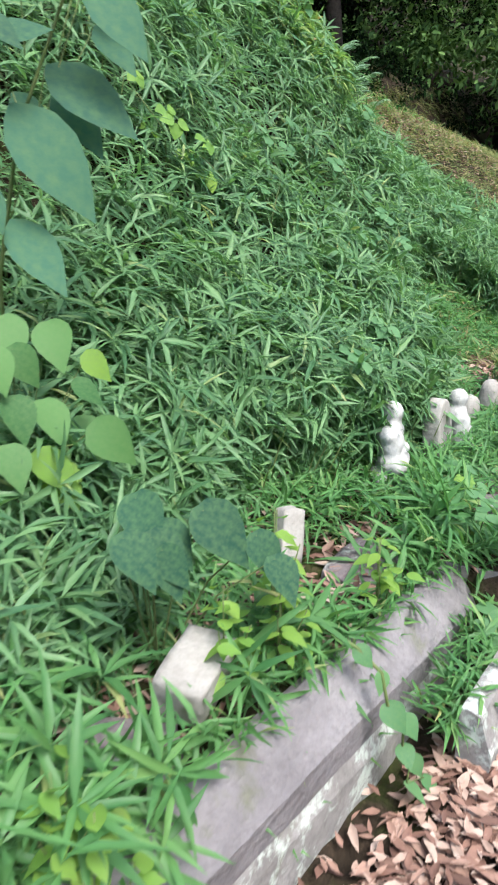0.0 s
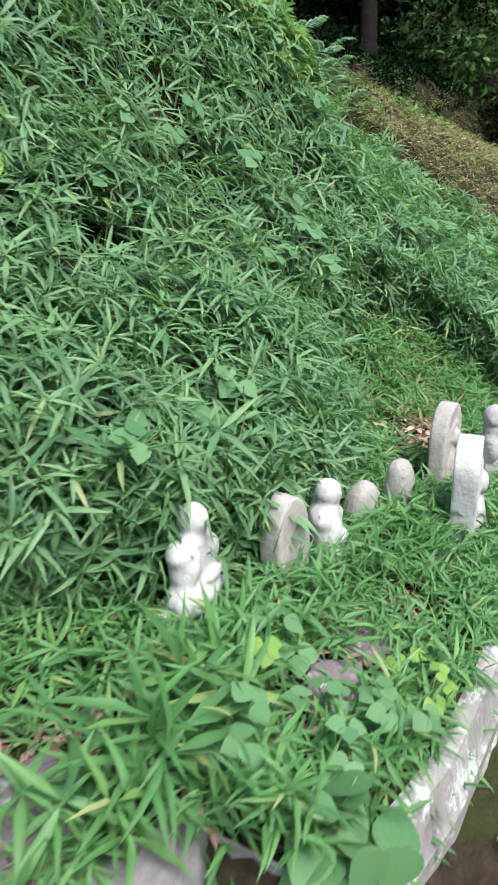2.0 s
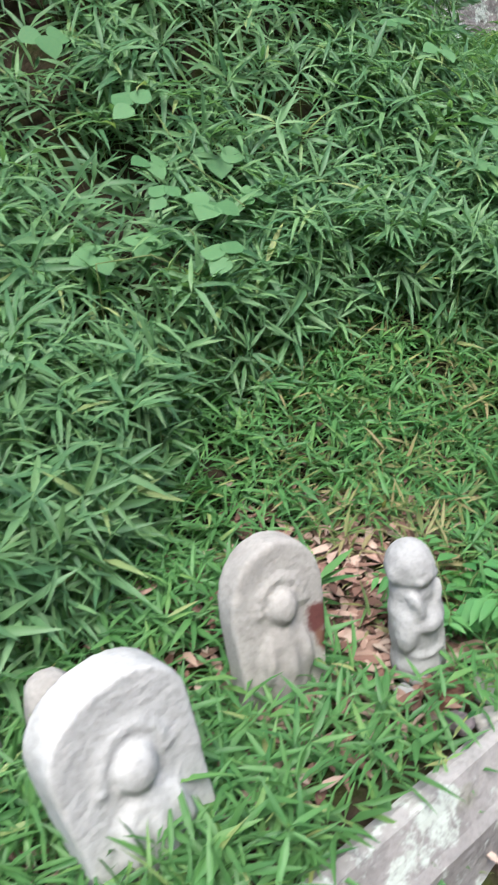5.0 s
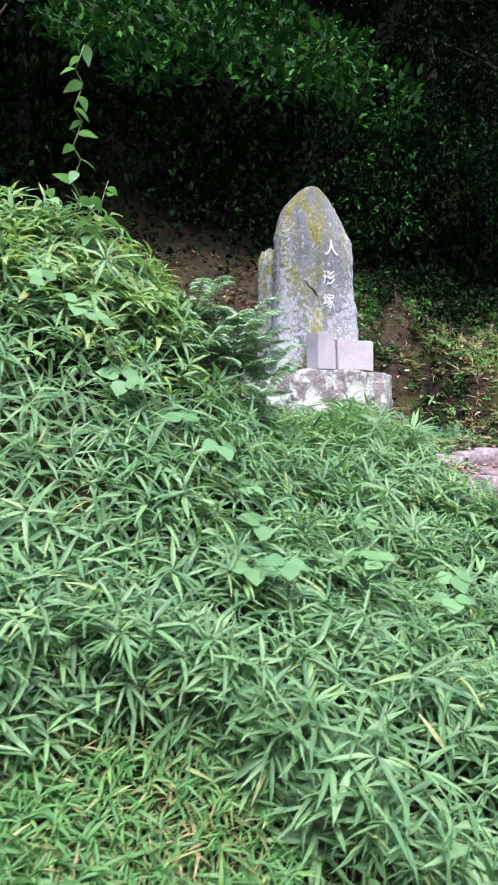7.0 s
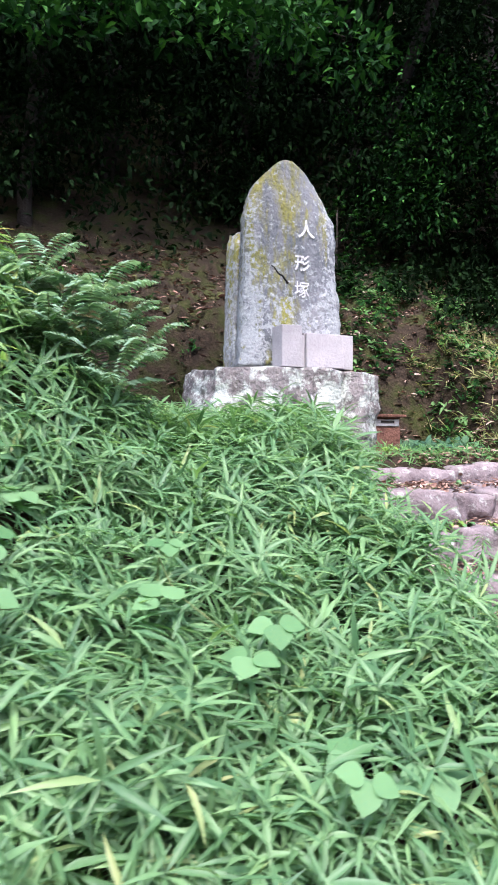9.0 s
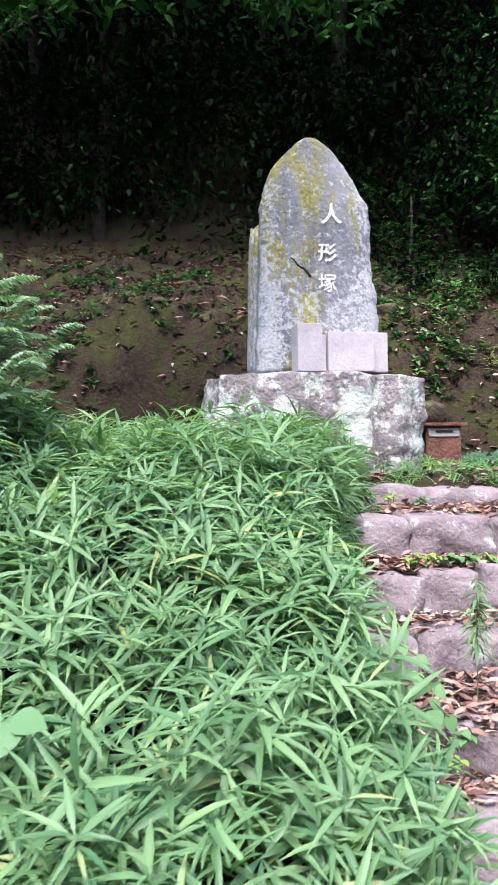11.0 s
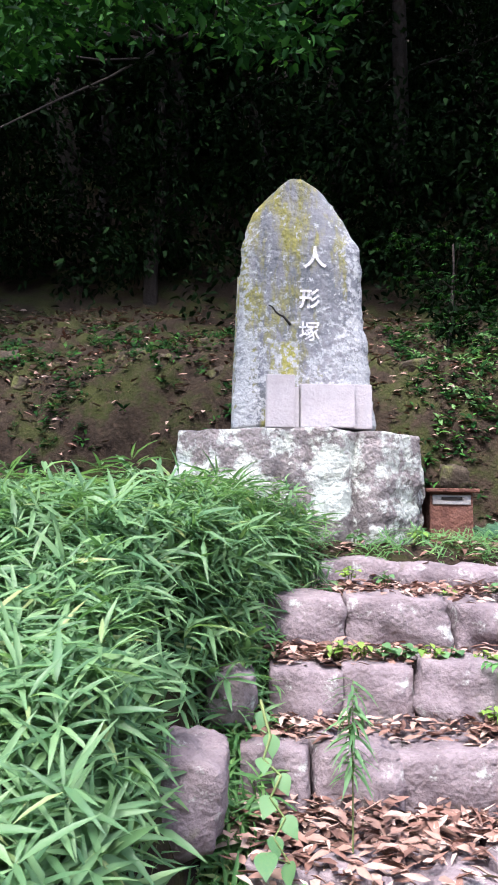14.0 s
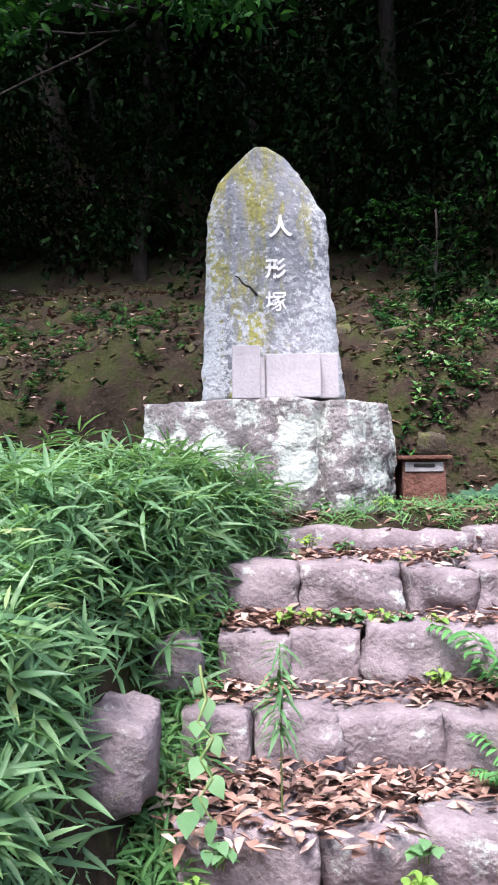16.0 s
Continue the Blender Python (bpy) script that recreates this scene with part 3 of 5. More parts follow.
def child_statue(h, mat, m, label):
    bm = bmesh.new()
    s = h / 0.34
    blob(bm, (0, 0, 0.285 * s), (0.052 * s, 0.052 * s, 0.058 * s))
    blob(bm, (0, 0, 0.13 * s), (0.06 * s, 0.05 * s, 0.13 * s))
    blob(bm, (0, 0.004 * s, 0.185 * s), (0.058 * s, 0.044 * s, 0.055 * s))
    blob(bm, (0, 0, 0.232 * s), (0.048 * s, 0.046 * s, 0.04 * s))
    for e in (-1, 1):
        blob(bm, (e * 0.019 * s, -0.044 * s, 0.292 * s), (0.013 * s, 0.010 * s, 0.004 * s))
        blob(bm, (e * 0.022 * s, -0.042 * s, 0.268 * s), (0.015 * s, 0.012 * s, 0.013 * s))
        blob(bm, (e * 0.03 * s, -0.035 * s, 0.205 * s), (0.012 * s, 0.02 * s, 0.045 * s), (0, e * 20, 0))
    blob(bm, (0, -0.046 * s, 0.258 * s), (0.015 * s, 0.009 * s, 0.004 * s))
    for z, r in ((0.03, 0.066), (0.065, 0.064), (0.10, 0.062)):
        blob(bm, (0, -0.004 * s, z * s), (r * s, 0.057 * s, 0.010 * s), (14, 0, 0))
    blob(bm, (0, 0, 0.05 * s), (0.062 * s, 0.055 * s, 0.08 * s))
    blob(bm, (-0.045 * s, -0.015 * s, 0.16 * s), (0.022 * s, 0.03 * s, 0.06 * s), (0, 12, 0))
    blob(bm, (0.045 * s, -0.015 * s, 0.16 * s), (0.022 * s, 0.03 * s, 0.06 * s), (0, -12, 0))
    blob(bm, (0, -0.048 * s, 0.16 * s), (0.035 * s, 0.018 * s, 0.022 * s))
    blob(bm, (0.03 * s, -0.05 * s, 0.10 * s), (0.008 * s, 0.008 * s, 0.10 * s))
    blob(bm, (0, -0.05 * s, 0.275 * s), (0.012 * s, 0.01 * s, 0.008 * s))
    for e in (-1, 1):
        blob(bm, (e * 0.052 * s, 0.005 * s, 0.28 * s), (0.008 * s, 0.012 * s, 0.018 * s))
    return fused("child_statue", bm, mat, m, 0.006, label)


def seated_statue(h, wide, mat, m, label):
    bm = bmesh.new()
    s = h / 0.36
    w = wide / 0.28
    blob(bm, (0, 0, 0.298 * s), (0.056 * s, 0.056 * s, 0.060 * s))
    blob(bm, (0, 0, 0.15 * s), (0.092 * w, 0.068 * s, 0.125 * s))
    blob(bm, (0, 0, 0.245 * s), (0.050 * s, 0.050 * s, 0.05 * s))
    blob(bm, (0, 0.01 * s, 0.20 * s), (0.102 * w, 0.066 * s, 0.062 * s))
    for e in (-1, 1):
        blob(bm, (e * 0.085 * w, -0.045 * s, 0.06 * s), (0.06 * w, 0.055 * s, 0.045 * s))
    blob(bm, (0, -0.02 * s, 0.055 * s), (0.13 * w, 0.085 * s, 0.06 * s))
    for e in (-1, 1):
        blob(bm, (e * 0.07 * w, -0.03 * s, 0.15 * s), (0.026 * s, 0.035 * s, 0.075 * s), (15, e * -14, 0))
        blob(bm, (e * 0.051 * s, 0, 0.295 * s), (0.008 * s, 0.013 * s, 0.02 * s))
    blob(bm, (0, 0, 0.225 * s), (0.080 * w, 0.055 * s, 0.045 * s))
    blob(bm, (0, -0.075 * s, 0.115 * s), (0.05 * w, 0.025 * s, 0.025 * s))
    blob(bm, (0, -0.052 * s, 0.292 * s), (0.009 * s, 0.009 * s, 0.012 * s))
    blob(bm, (0, 0, -0.02 * s), (0.15 * w, 0.10 * s, 0.06 * s))
    return fused("seated_statue", bm, mat, m, 0.007, label)


def carved_tablet(w, h, d, arch, mat, m, label, relief=True):
    bm = bmesh.new()
    tablet(bm, w, h, d, arch)
    if relief:
        f = -d / 2
        blob(bm, (0, f - 0.004, h * 0.66), (w * 0.15, 0.026, h * 0.095))
        blob(bm, (0, f, h * 0.34), (w * 0.25, 0.026, h * 0.25))
        blob(bm, (0, f - 0.014, h * 0.36), (w * 0.08, 0.02, h * 0.13))
        for e in (-1, 1):
            blob(bm, (e * w * 0.2, f - 0.002, h * 0.40), (w * 0.07, 0.024, h * 0.13), (0, -8 * e, 0))
        for a in np.linspace(0.1, math.pi - 0.1, 11):
            blob(bm, (w * 0.24 * math.cos(a), f, h * 0.64 + h * 0.17 * math.sin(a)), (w * 0.045, 0.008, h * 0.03))
    return fused("carved_tablet", bm, mat, m, 0.006, label)


seated_statue(0.285, 0.30, WHITE_STONE, pose(-5.05, -3.74, 0.35, 0, 2, 22), "white seated stone statue with a bald round head")
carved_tablet(0.15, 0.29, 0.075, 0.55, GREY_STONE, pose(-4.73, -3.83, 0.285, -4, -2, -2), "grey oval stone tablet with a worn face", False)
seated_statue(0.275, 0.23, WHITE_STONE, pose(-4.55, -3.84, 0.30, 0, 0, 30), "small white seated stone statue with its palms together")
OVAL = empty("oval_stone", pose(0, 0, 0), label="rounded lichened grey stone among the bamboo grass", category="stone")
stone("body", (0.11, 0.10, 0.22), GREY_STONE, OVAL, pose(-4.26, -3.8, 0.33, 0, 6, 0), seed=21, power=0.8, rough=0.05)
HEAD = empty("stone_figure", pose(0, 0, 0), label="small worn stone figure with an oval head", category="statue")
stone("body", (0.085, 0.085, 0.17), GREY_STONE, HEAD, pose(-4.09, -3.85, 0.40, 0, 0, 0), seed=22, power=0.85, rough=0.04)
stone("base", (0.10, 0.10, 0.16), GREY_STONE, HEAD, pose(-4.09, -3.85, 0.26, 0, 0, 0), seed=23, power=0.4, rough=0.04)
carved_tablet(0.25, 0.46, 0.085, 0.25, WHITE_STONE, pose(-3.99, -4.07, 0.16, -3, -4, 20), "whitewashed stone tablet with a carved figure")
carved_tablet(0.215, 0.41, 0.07, 0.36, STAINED, pose(-3.65, -3.825, 0.185, -3, 3, 8), "buff stone tablet with a carved praying figure")
child_statue(0.33, PALE_STONE, pose(-3.365, -3.90, 0.215, 0, -2, 20), "small grey stone child statue with a bald head")


# ---- bamboo grass ----
def shoots(P, out, count, length, width, rng):
    """Fans of leaves at the ends of stems: positions P, the way they lean."""
    k = rng.integers(count[0], count[1] + 1, len(P))
    i = np.repeat(np.arange(len(P)), k)
    order = np.concatenate([np.arange(m) / m for m in k])
    n = len(i)
    A = unit(out)
    e1 = unit(np.cross(A, np.tile((0.31, 0.62, 0.2), (len(P), 1))))
    e2 = np.cross(A, e1)
    a = order * 2 * np.pi + np.repeat(rng.uniform(0, 6.28, len(P)), k) + rng.normal(0, 0.3, n)
    rise = np.repeat(rng.uniform(0.1, 0.65, len(P)), k) + rng.normal(0, 0.13, n)
    D = np.cos(a)[:, None] * e1[i] + np.sin(a)[:, None] * e2[i] + rise[:, None] * A[i]
    base = P[i] + A[i] * rng.uniform(-0.035, 0.012, n)[:, None]
    L = rng.uniform(*length, n) * np.repeat(rng.uniform(0.75, 1.15, len(P)), k)
    up = A[i] + 0.16 * rng.standard_normal((n, 3)) + (0, 0, 0.3)
    return blades(base, D, up, L, L * rng.uniform(*width, n), rng.uniform(0.12, 0.5, n))


def slope_out(x, y):
    e = 0.08
    gx = (cover_top(x + e, y) - cover_top(x - e, y)) / (2 * e)
    gy = (cover_top(x, y + e) - cover_top(x, y - e)) / (2 * e)
    return unit(np.stack([-gx, -gy, np.ones_like(gx)], -1))


def bamboo_front(x):
    wavy = -3.64 + 0.12 * np.sin(3 * x)
    return np.where(x < -3.9, wavy, np.interp(x, [-3.9, -3.7, -3.5, -3.2, -2.85, -2.55, -2.42, -2.3, -2.1, -1.6, -1.0, -0.6], [-3.55, -3.22, -3.08, -2.98, -2.95, -3.06, -3.25, -3.52, -3.72, -3.78, -3.5, -2.95]))


def in_bamboo(x, y):
    front = bamboo_front(x)
    right = np.interp(y, [-3.4, -2.9, -2.4, -1.9, -1.5, -1.0, -0.6, -0.3], [-0.70, -0.58, -0.60, -0.64, -0.42, -0.30, -0.03, 0.5])
    keep = (y > front) & (x < right)
    plot = (x > -1.0) & (y > -0.45)
    return keep & ~plot


def bamboo_patch(x0, x1, y0, y1, per, rng, low=0.22):
    """Stems scattered over the bank, each with a cluster of leaf fans near its head."""
    n = int((x1 - x0) * (y1 - y0) * per / 7)
    k = rng.integers(4, 11, n)
    i = np.repeat(np.arange(n), k)
    lift = rng.normal(0, 0.045, n)[i]
    x = rng.uniform(x0, x1, n)[i] + rng.normal(0, 0.07, len(i))
    y = rng.uniform(y0, y1, n)[i] + rng.normal(0, 0.07, len(i))
    ok = in_bamboo(x, y)
    x, y, lift = x[ok], y[ok], lift[ok]
    out = slope_out(x, y)
    z = cover_top(x, y) + lift
    P = np.stack([x, y, z], -1) - out * (low * rng.uniform(0, 1, len(x)) ** 1.3 - 0.07 * rng.uniform(0, 1, len(x)))[:, None]
    lean = unit(out + 0.42 * rng.standard_normal(out.shape) + (0, -0.1, 0.5))
    return P, lean


def build_bamboo():
    rng = np.random.default_rng(11)
    sets = [bamboo_patch(-9.5, -2.0, -3.9, -1.3, 800, rng), bamboo_patch(-2.0, 0.6, -3.9, -0.5, 800, rng), bamboo_patch(-9.5, -1.2, -1.5, 0.2, 240, rng)]
    # the fringe that hangs down at the front and beside the steps
    n = 1500
    y = rng.uniform(-3.35, -0.7, n)
    x = np.interp(y, [-3.4, -2.9, -2.4, -1.9, -1.5, -1.0, -0.6], [-0.74, -0.62, -0.64, -0.70, -0.45, -0.34, -0.06]) + rng.uniform(-0.12, 0.09, n)
    f = rng.uniform(0, 1, n)
    P = np.stack([x + 0.1 * (1 - f) * rng.uniform(0, 1, n), y, stair_z(y) + 0.14 + f * np.maximum(cover_top(x, y) - stair_z(y) - 0.2, 0.02)], -1)
    sets.append((P, unit(np.tile((0.4, -0.4, 0.9), (n, 1)) + 0.45 * rng.standard_normal((n, 3)))))
    n = 800
    y = rng.uniform(-3.0, -2.05, n)
    x = rng.normal(-0.66, 0.07, n)
    P = np.stack([x, y, stair_z(y) + 0.08 + rng.uniform(0, 1, n) * 0.75], -1)
    sets.append((P, unit(np.tile((0.4, -0.5, 0.9), (n, 1)) + 0.45 * rng.standard_normal((n, 3)))))
    n = 2000
    x = rng.uniform(-9.0, -0.7, n)
    y = bamboo_front(x) + rng.uniform(-0.03, 0.14, n)
    g, c = ground_z(x, y), cover_top(x, y)
    P = np.stack([x, y, g + 0.03 + rng.uniform(0, 1, n) * np.maximum(c - g, 0.05)], -1)
    sets.append((P, unit(np.tile((0.1, -0.6, 0.6), (n, 1)) + 0.45 * rng.standard_normal((n, 3)))))
    P, O = (np.concatenate([s[k] for s in sets]) for k in (0, 1))
    v, f = shoots(P, O, (5, 9), (0.08, 0.155), (0.105, 0.145), rng)
    tagged(array_mesh("bamboo_grass", v, f, BAMBOO), "dense green dwarf bamboo grass covering the bank", "bamboo grass", kind="stuff")
    # thin stems
    pick = rng.random(len(P)) < 0.12
    Q = P[pick]
    v, f = blades(Q - (0, 0, 0.34), O[pick] * 0.4 + (0, 0, 1), np.tile((1.0, 0.2, 0), (len(Q), 1)), 0.34, 0.006, 0.05)
    tagged(array_mesh("bamboo_stems", v, f, STEM), "thin green stems of the dwarf bamboo", "bamboo grass", kind="stuff")


build_bamboo()


def build_short_grass():
    """Lower, finer bamboo grass on the terrace round the statues."""
    rng = np.random.default_rng(12)
    n = 22000
    x, y = rng.uniform(-8.6, -1.6, n), rng.uniform(-4.55, -2.85, n)
    bare = 1.2 * np.exp(-((x + 3.36) / 0.27) ** 2 - ((y + 3.72) / 0.33) ** 2) + 1.3 * np.exp(-((x + 5.85) / 0.4) ** 2 - ((y + 3.93) / 0.2) ** 2) + 0.95 * np.exp(-((x + 6.8) / 0.5) ** 2 - ((y + 3.9) / 0.2) ** 2) + 0.8 * np.exp(-((x + 4.95) / 0.35) ** 2 - ((y + 4.18) / 0.12) ** 2)
    ok = ((y > wall_y(x) + 0.05) | ((x > -6.1) & (x < -5.46) & (y > -4.44) & (y < -4.3)) | ((x > -5.62) & (x < -5.46) & (y > -4.5))) & (rng.random(n) > bare * 1.1) & (rng.random(n) < 0.75 + 0.25 * wobble(x, y, 4))
    x, y = x[ok], y[ok]
    gap = (x > -6.1) & (x < -5.46) & (y < -4.3)
    z = ground_z(x, y) + 0.12 * gap + rng.uniform(0, 1, len(x)) * (0.10 + 0.09 * np.exp(-((y + 3.97) / 0.13) ** 2) * (x < -3.9))
    P = np.stack([x, y, z], -1)
    lean = unit(np.stack([np.zeros(len(x)), np.full(len(x), -0.25), np.ones(len(x))], -1) + 0.4 * rng.standard_normal((len(x), 3)))
    v, f = shoots(P, lean, (4, 7), (0.05, 0.11), (0.10, 0.15), rng)
    w, g = len(x), 900
    y = rng.uniform(-2.9, -0.75, g)
    x = np.interp(y, [-2.9, -2.0, -1.4, -0.7], [-0.52, -0.40, -0.36, -0.25]) + rng.normal(0, 0.06, g)
    P = np.stack([x, y, stair_z(y) + rng.uniform(0.05, 0.22, g)], -1)
    lean = unit(np.tile((0.3, -0.4, 1.0), (g, 1)) + 0.4 * rng.standard_normal((g, 3)))
    v2, f2 = shoots(P, lean, (4, 7), (0.05, 0.12), (0.11, 0.16), rng)
    v, f = np.concatenate([v, v2]), np.concatenate([f, f2 + len(v)])
    tagged(array_mesh("short_bamboo_grass", v, f, GRASS), "short bright bamboo grass round the statues", "grass", kind="stuff")


build_short_grass()


# ---- fallen leaves ----
def litter(name, x, y, z, rng, label, size=(0.035, 0.075)):
    n = len(x)
    a = rng.uniform(0, 2 * np.pi, n)
    D = np.stack([np.cos(a), np.sin(a), rng.uniform(-0.18, 0.18, n)], -1)
    U = np.tile((0.0, 0.0, 1.0), (n, 1)) + 0.28 * rng.standard_normal((n, 3))
    L = rng.uniform(*size, n)
    v, f = blades(np.stack([x, y, z], -1), D, U, L, L * rng.uniform(0.28, 0.42, n), rng.uniform(-0.3, 0.35, n), 0.22)
    return tagged(array_mesh(name, v, f, LITTER), label, "fallen leaves", kind="stuff")


def build_litter():
    rng = np.random.default_rng(13)
    # path beside the wall
    x, y = rng.uniform(-8.5, 1.2, 16000), rng.uniform(-5.6, -3.0, 16000)
    ok = (y < wall_y(x) - 0.03) & (rng.random(len(x)) < np.where(x < -5.75, 0.95, 0.3))
    x, y = np.concatenate([x[ok], rng.uniform(-7.0, -5.2, 5000)]), np.concatenate([y[ok], rng.uniform(-5.1, -4.36, 5000)])
    ok = y < wall_y(x) - 0.03
    x, y = x[ok], y[ok]
    litter("fallen_leaves", x, y, ground_z(x, y) + rng.uniform(0.005, 0.05, len(x)), rng, "dry brown fallen leaves on the path")
    # terrace
    x, y = rng.uniform(-8.4, -2.6, 5200), rng.uniform(-4.25, -3.3, 5200)
    ok = (y > wall_y(x) + 0.16)
    x, y = x[ok], y[ok]
    litter("fallen_leaves", x, y, ground_z(x, y) + rng.uniform(0.004, 0.03, len(x)), rng, "brown fallen leaves between the statues")
    # bare spot round the child statue
    x, y = rng.normal(-3.35, 0.2, 1300), rng.normal(-3.70, 0.22, 1300)
    ok = y > wall_y(x) + 0.16
    x, y = x[ok], y[ok]
    litter("fallen_leaves", x, y, ground_z(x, y) + rng.uniform(0.004, 0.03, len(x)), rng, "pale brown fallen leaves round the child statue", (0.03, 0.085))
    # treads
    X, Y, Z = [], [], []
    for (top, front, joints), (_, nxt, _) in zip(STEPS, ((0, 0.05, 0),) + STEPS[:-1]):
        n = 1700
        x, u = rng.uniform(joints[0], joints[-1], n), rng.uniform(0, 1, n) ** 0.45
        keep = rng.random(n) < 0.65 + 0.4 * np.sin(x * 5 + top * 20)
        x, u = x[keep], u[keep]
        X.append(x)
        Y.append(front + 0.06 + (nxt - front - 0.06) * u)
        Z.append(top + rng.uniform(-0.025, 0.03, len(x)) + 0.02 * u)
    litter("fallen_leaves", *(np.concatenate(v) for v in (X, Y, Z)), rng, "dry reddish fallen leaves lying on the steps", (0.035, 0.075))
    n = 460
    x, u = rng.triangular(-0.36, -0.2, 0.42, n), rng.uniform(0, 1, n)
    y = -2.06 + 0.36 * u + 0.05 * rng.standard_normal(n)
    litter("fallen_leaves", x, y, 0.605 + 0.075 * u + rng.uniform(-0.01, 0.03, n), rng, "heap of dry pinkish leaves in the corner of a step", (0.05, 0.09))
    x, y = rng.uniform(0.95, 5.0, 9500), rng.uniform(-1.6, 2.2, 9500)
    ok = rng.random(len(x)) < 0.6 + 0.4 * wobble(x, y, 2.0)
    x, y = x[ok], y[ok]
    litter("fallen_leaves", x, y, ground_z(x, y) + rng.uniform(0.01, 0.07, len(x)), rng, "pale dry leaves scattered over the open slope")
    # plot and wooded bank
    x, y = rng.uniform(-3.5, 5.5, 19000), rng.uniform(-0.55, 4.0, 19000)
    ok = (rng.random(len(x)) < 0.5 + 0.5 * wobble(x, y, 2.5)) & ~((abs(x + 0.05) < 0.75) & (abs(y - 0.1) < 0.42)) & ~((y < 0.4) & (x < -0.9))
    x, y = x[ok], y[ok]
    litter("fallen_leaves", x, y, ground_z(x, y) + rng.uniform(0.0, 0.03, len(x)), rng, "dry reddish leaves on the wooded bank", (0.05, 0.1))


build_litter()


# ---- the wood behind ----
def bent(a, b, q, bend, n=7):
    a, b = Vector(a), Vector(b)
    o = Vector((q.uniform(0, 50), 0, 0))
    return [a.lerp(b, i / n) + bend * noise.noise_vector(a.lerp(b, i / n) * 0.5 + o) * math.sin(math.pi * i / n + 0.2) for i in range(n + 1)]


def clump_leaves(centres, radii, per, size, rng, flat=0.6, lift=-0.2):
    P, D = [], []
    for c, r in zip(centres, radii):
        d = unit(rng.standard_normal((per, 3)))
        rr = r * rng.uniform(0.25, 1.0, (per, 1)) ** 0.5
        P.append(np.array(c) + d * rr * (1, 1, flat))
        D.append(d + 0.8 * rng.standard_normal((per, 3)) + (0, 0, lift))
    P, D = np.concatenate(P), np.concatenate(D)
    n = len(P)
    L = rng.uniform(*size, n)
    return blades(P, D, np.tile((0.0, 0, 1), (n, 1)) + 0.5 * rng.standard_normal((n, 3)), L, L * rng.uniform(0.38, 0.5, n), rng.uniform(0, 0.3, n))


def tree(x, y, h, spread_, r, seed, low, per=330, size=(0.06, 0.11), lean=(0, 0)):
    """An evergreen broadleaf tree: tapered trunk, limbs and a crown of leaf clumps from the height low up."""
    q = random.Random(seed)
    rng = np.random.default_rng(seed)
    z = float(ground_z(x, y)) - 0.1
    thing = empty("tree", pose(x, y, z), label="evergreen broadleaf tree on the wooded bank, shade put into its near-black leaf colour", category="tree", group="trees of the wood")
    bm = bmesh.new()
    top = Vector((lean[0], lean[1], h))
    limb(bm, bent((0, 0, 0), top, q, 0.5), r, r * 0.25, 10)
    cs, rs = [], []
    for k in range(15):
        f = q.uniform(low, 1.0)
        a = q.uniform(0, 2 * math.pi)
        s = top * (f * 0.85)
        e = Vector((lean[0] * f + math.cos(a) * spread_ * q.uniform(0.5, 1), lean[1] * f + math.sin(a) * spread_ * q.uniform(0.5, 1), h * f + q.uniform(-0.3, 0.5)))
        limb(bm, bent(s, e, q, 0.4, 5), r * 0.28, r * 0.05, 6)
        for t in (0.55, 0.8, 1.0):
            cs.append(tuple(s.lerp(e, t) + Vector((q.uniform(-0.4, 0.4), q.uniform(-0.4, 0.4), q.uniform(-0.2, 0.3)))))
            rs.append(spread_ * q.uniform(0.22, 0.36))
    part("trunk", bm, SHADED_BARK, thing)
    v, f = clump_leaves(cs, rs, per, size, rng)
    array_mesh("crown", v, f, FOREST_SHADE, thing)
    return thing


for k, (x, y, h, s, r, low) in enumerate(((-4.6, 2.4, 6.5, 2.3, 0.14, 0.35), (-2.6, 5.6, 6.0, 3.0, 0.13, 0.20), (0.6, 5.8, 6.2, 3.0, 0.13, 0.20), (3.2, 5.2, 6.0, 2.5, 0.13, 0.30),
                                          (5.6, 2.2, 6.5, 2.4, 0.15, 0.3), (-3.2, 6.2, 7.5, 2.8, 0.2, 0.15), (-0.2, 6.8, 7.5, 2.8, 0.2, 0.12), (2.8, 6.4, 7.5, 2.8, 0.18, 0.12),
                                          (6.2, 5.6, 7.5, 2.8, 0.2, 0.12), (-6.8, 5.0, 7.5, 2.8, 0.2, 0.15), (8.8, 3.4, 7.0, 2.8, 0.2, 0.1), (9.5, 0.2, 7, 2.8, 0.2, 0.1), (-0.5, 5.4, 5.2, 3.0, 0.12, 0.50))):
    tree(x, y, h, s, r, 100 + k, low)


def understory(name, x0, x1, y0, y1, n, zr, r, per, seed, label, size=(0.06, 0.12), mat=FOREST_SHADE):
    rng = np.random.default_rng(seed)
    x, y = rng.uniform(x0, x1, n), rng.uniform(y0, y1, n)
    z = ground_z(x, y) + rng.uniform(*zr, n)
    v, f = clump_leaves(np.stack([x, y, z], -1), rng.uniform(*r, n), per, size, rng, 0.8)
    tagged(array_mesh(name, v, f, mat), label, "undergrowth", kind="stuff")


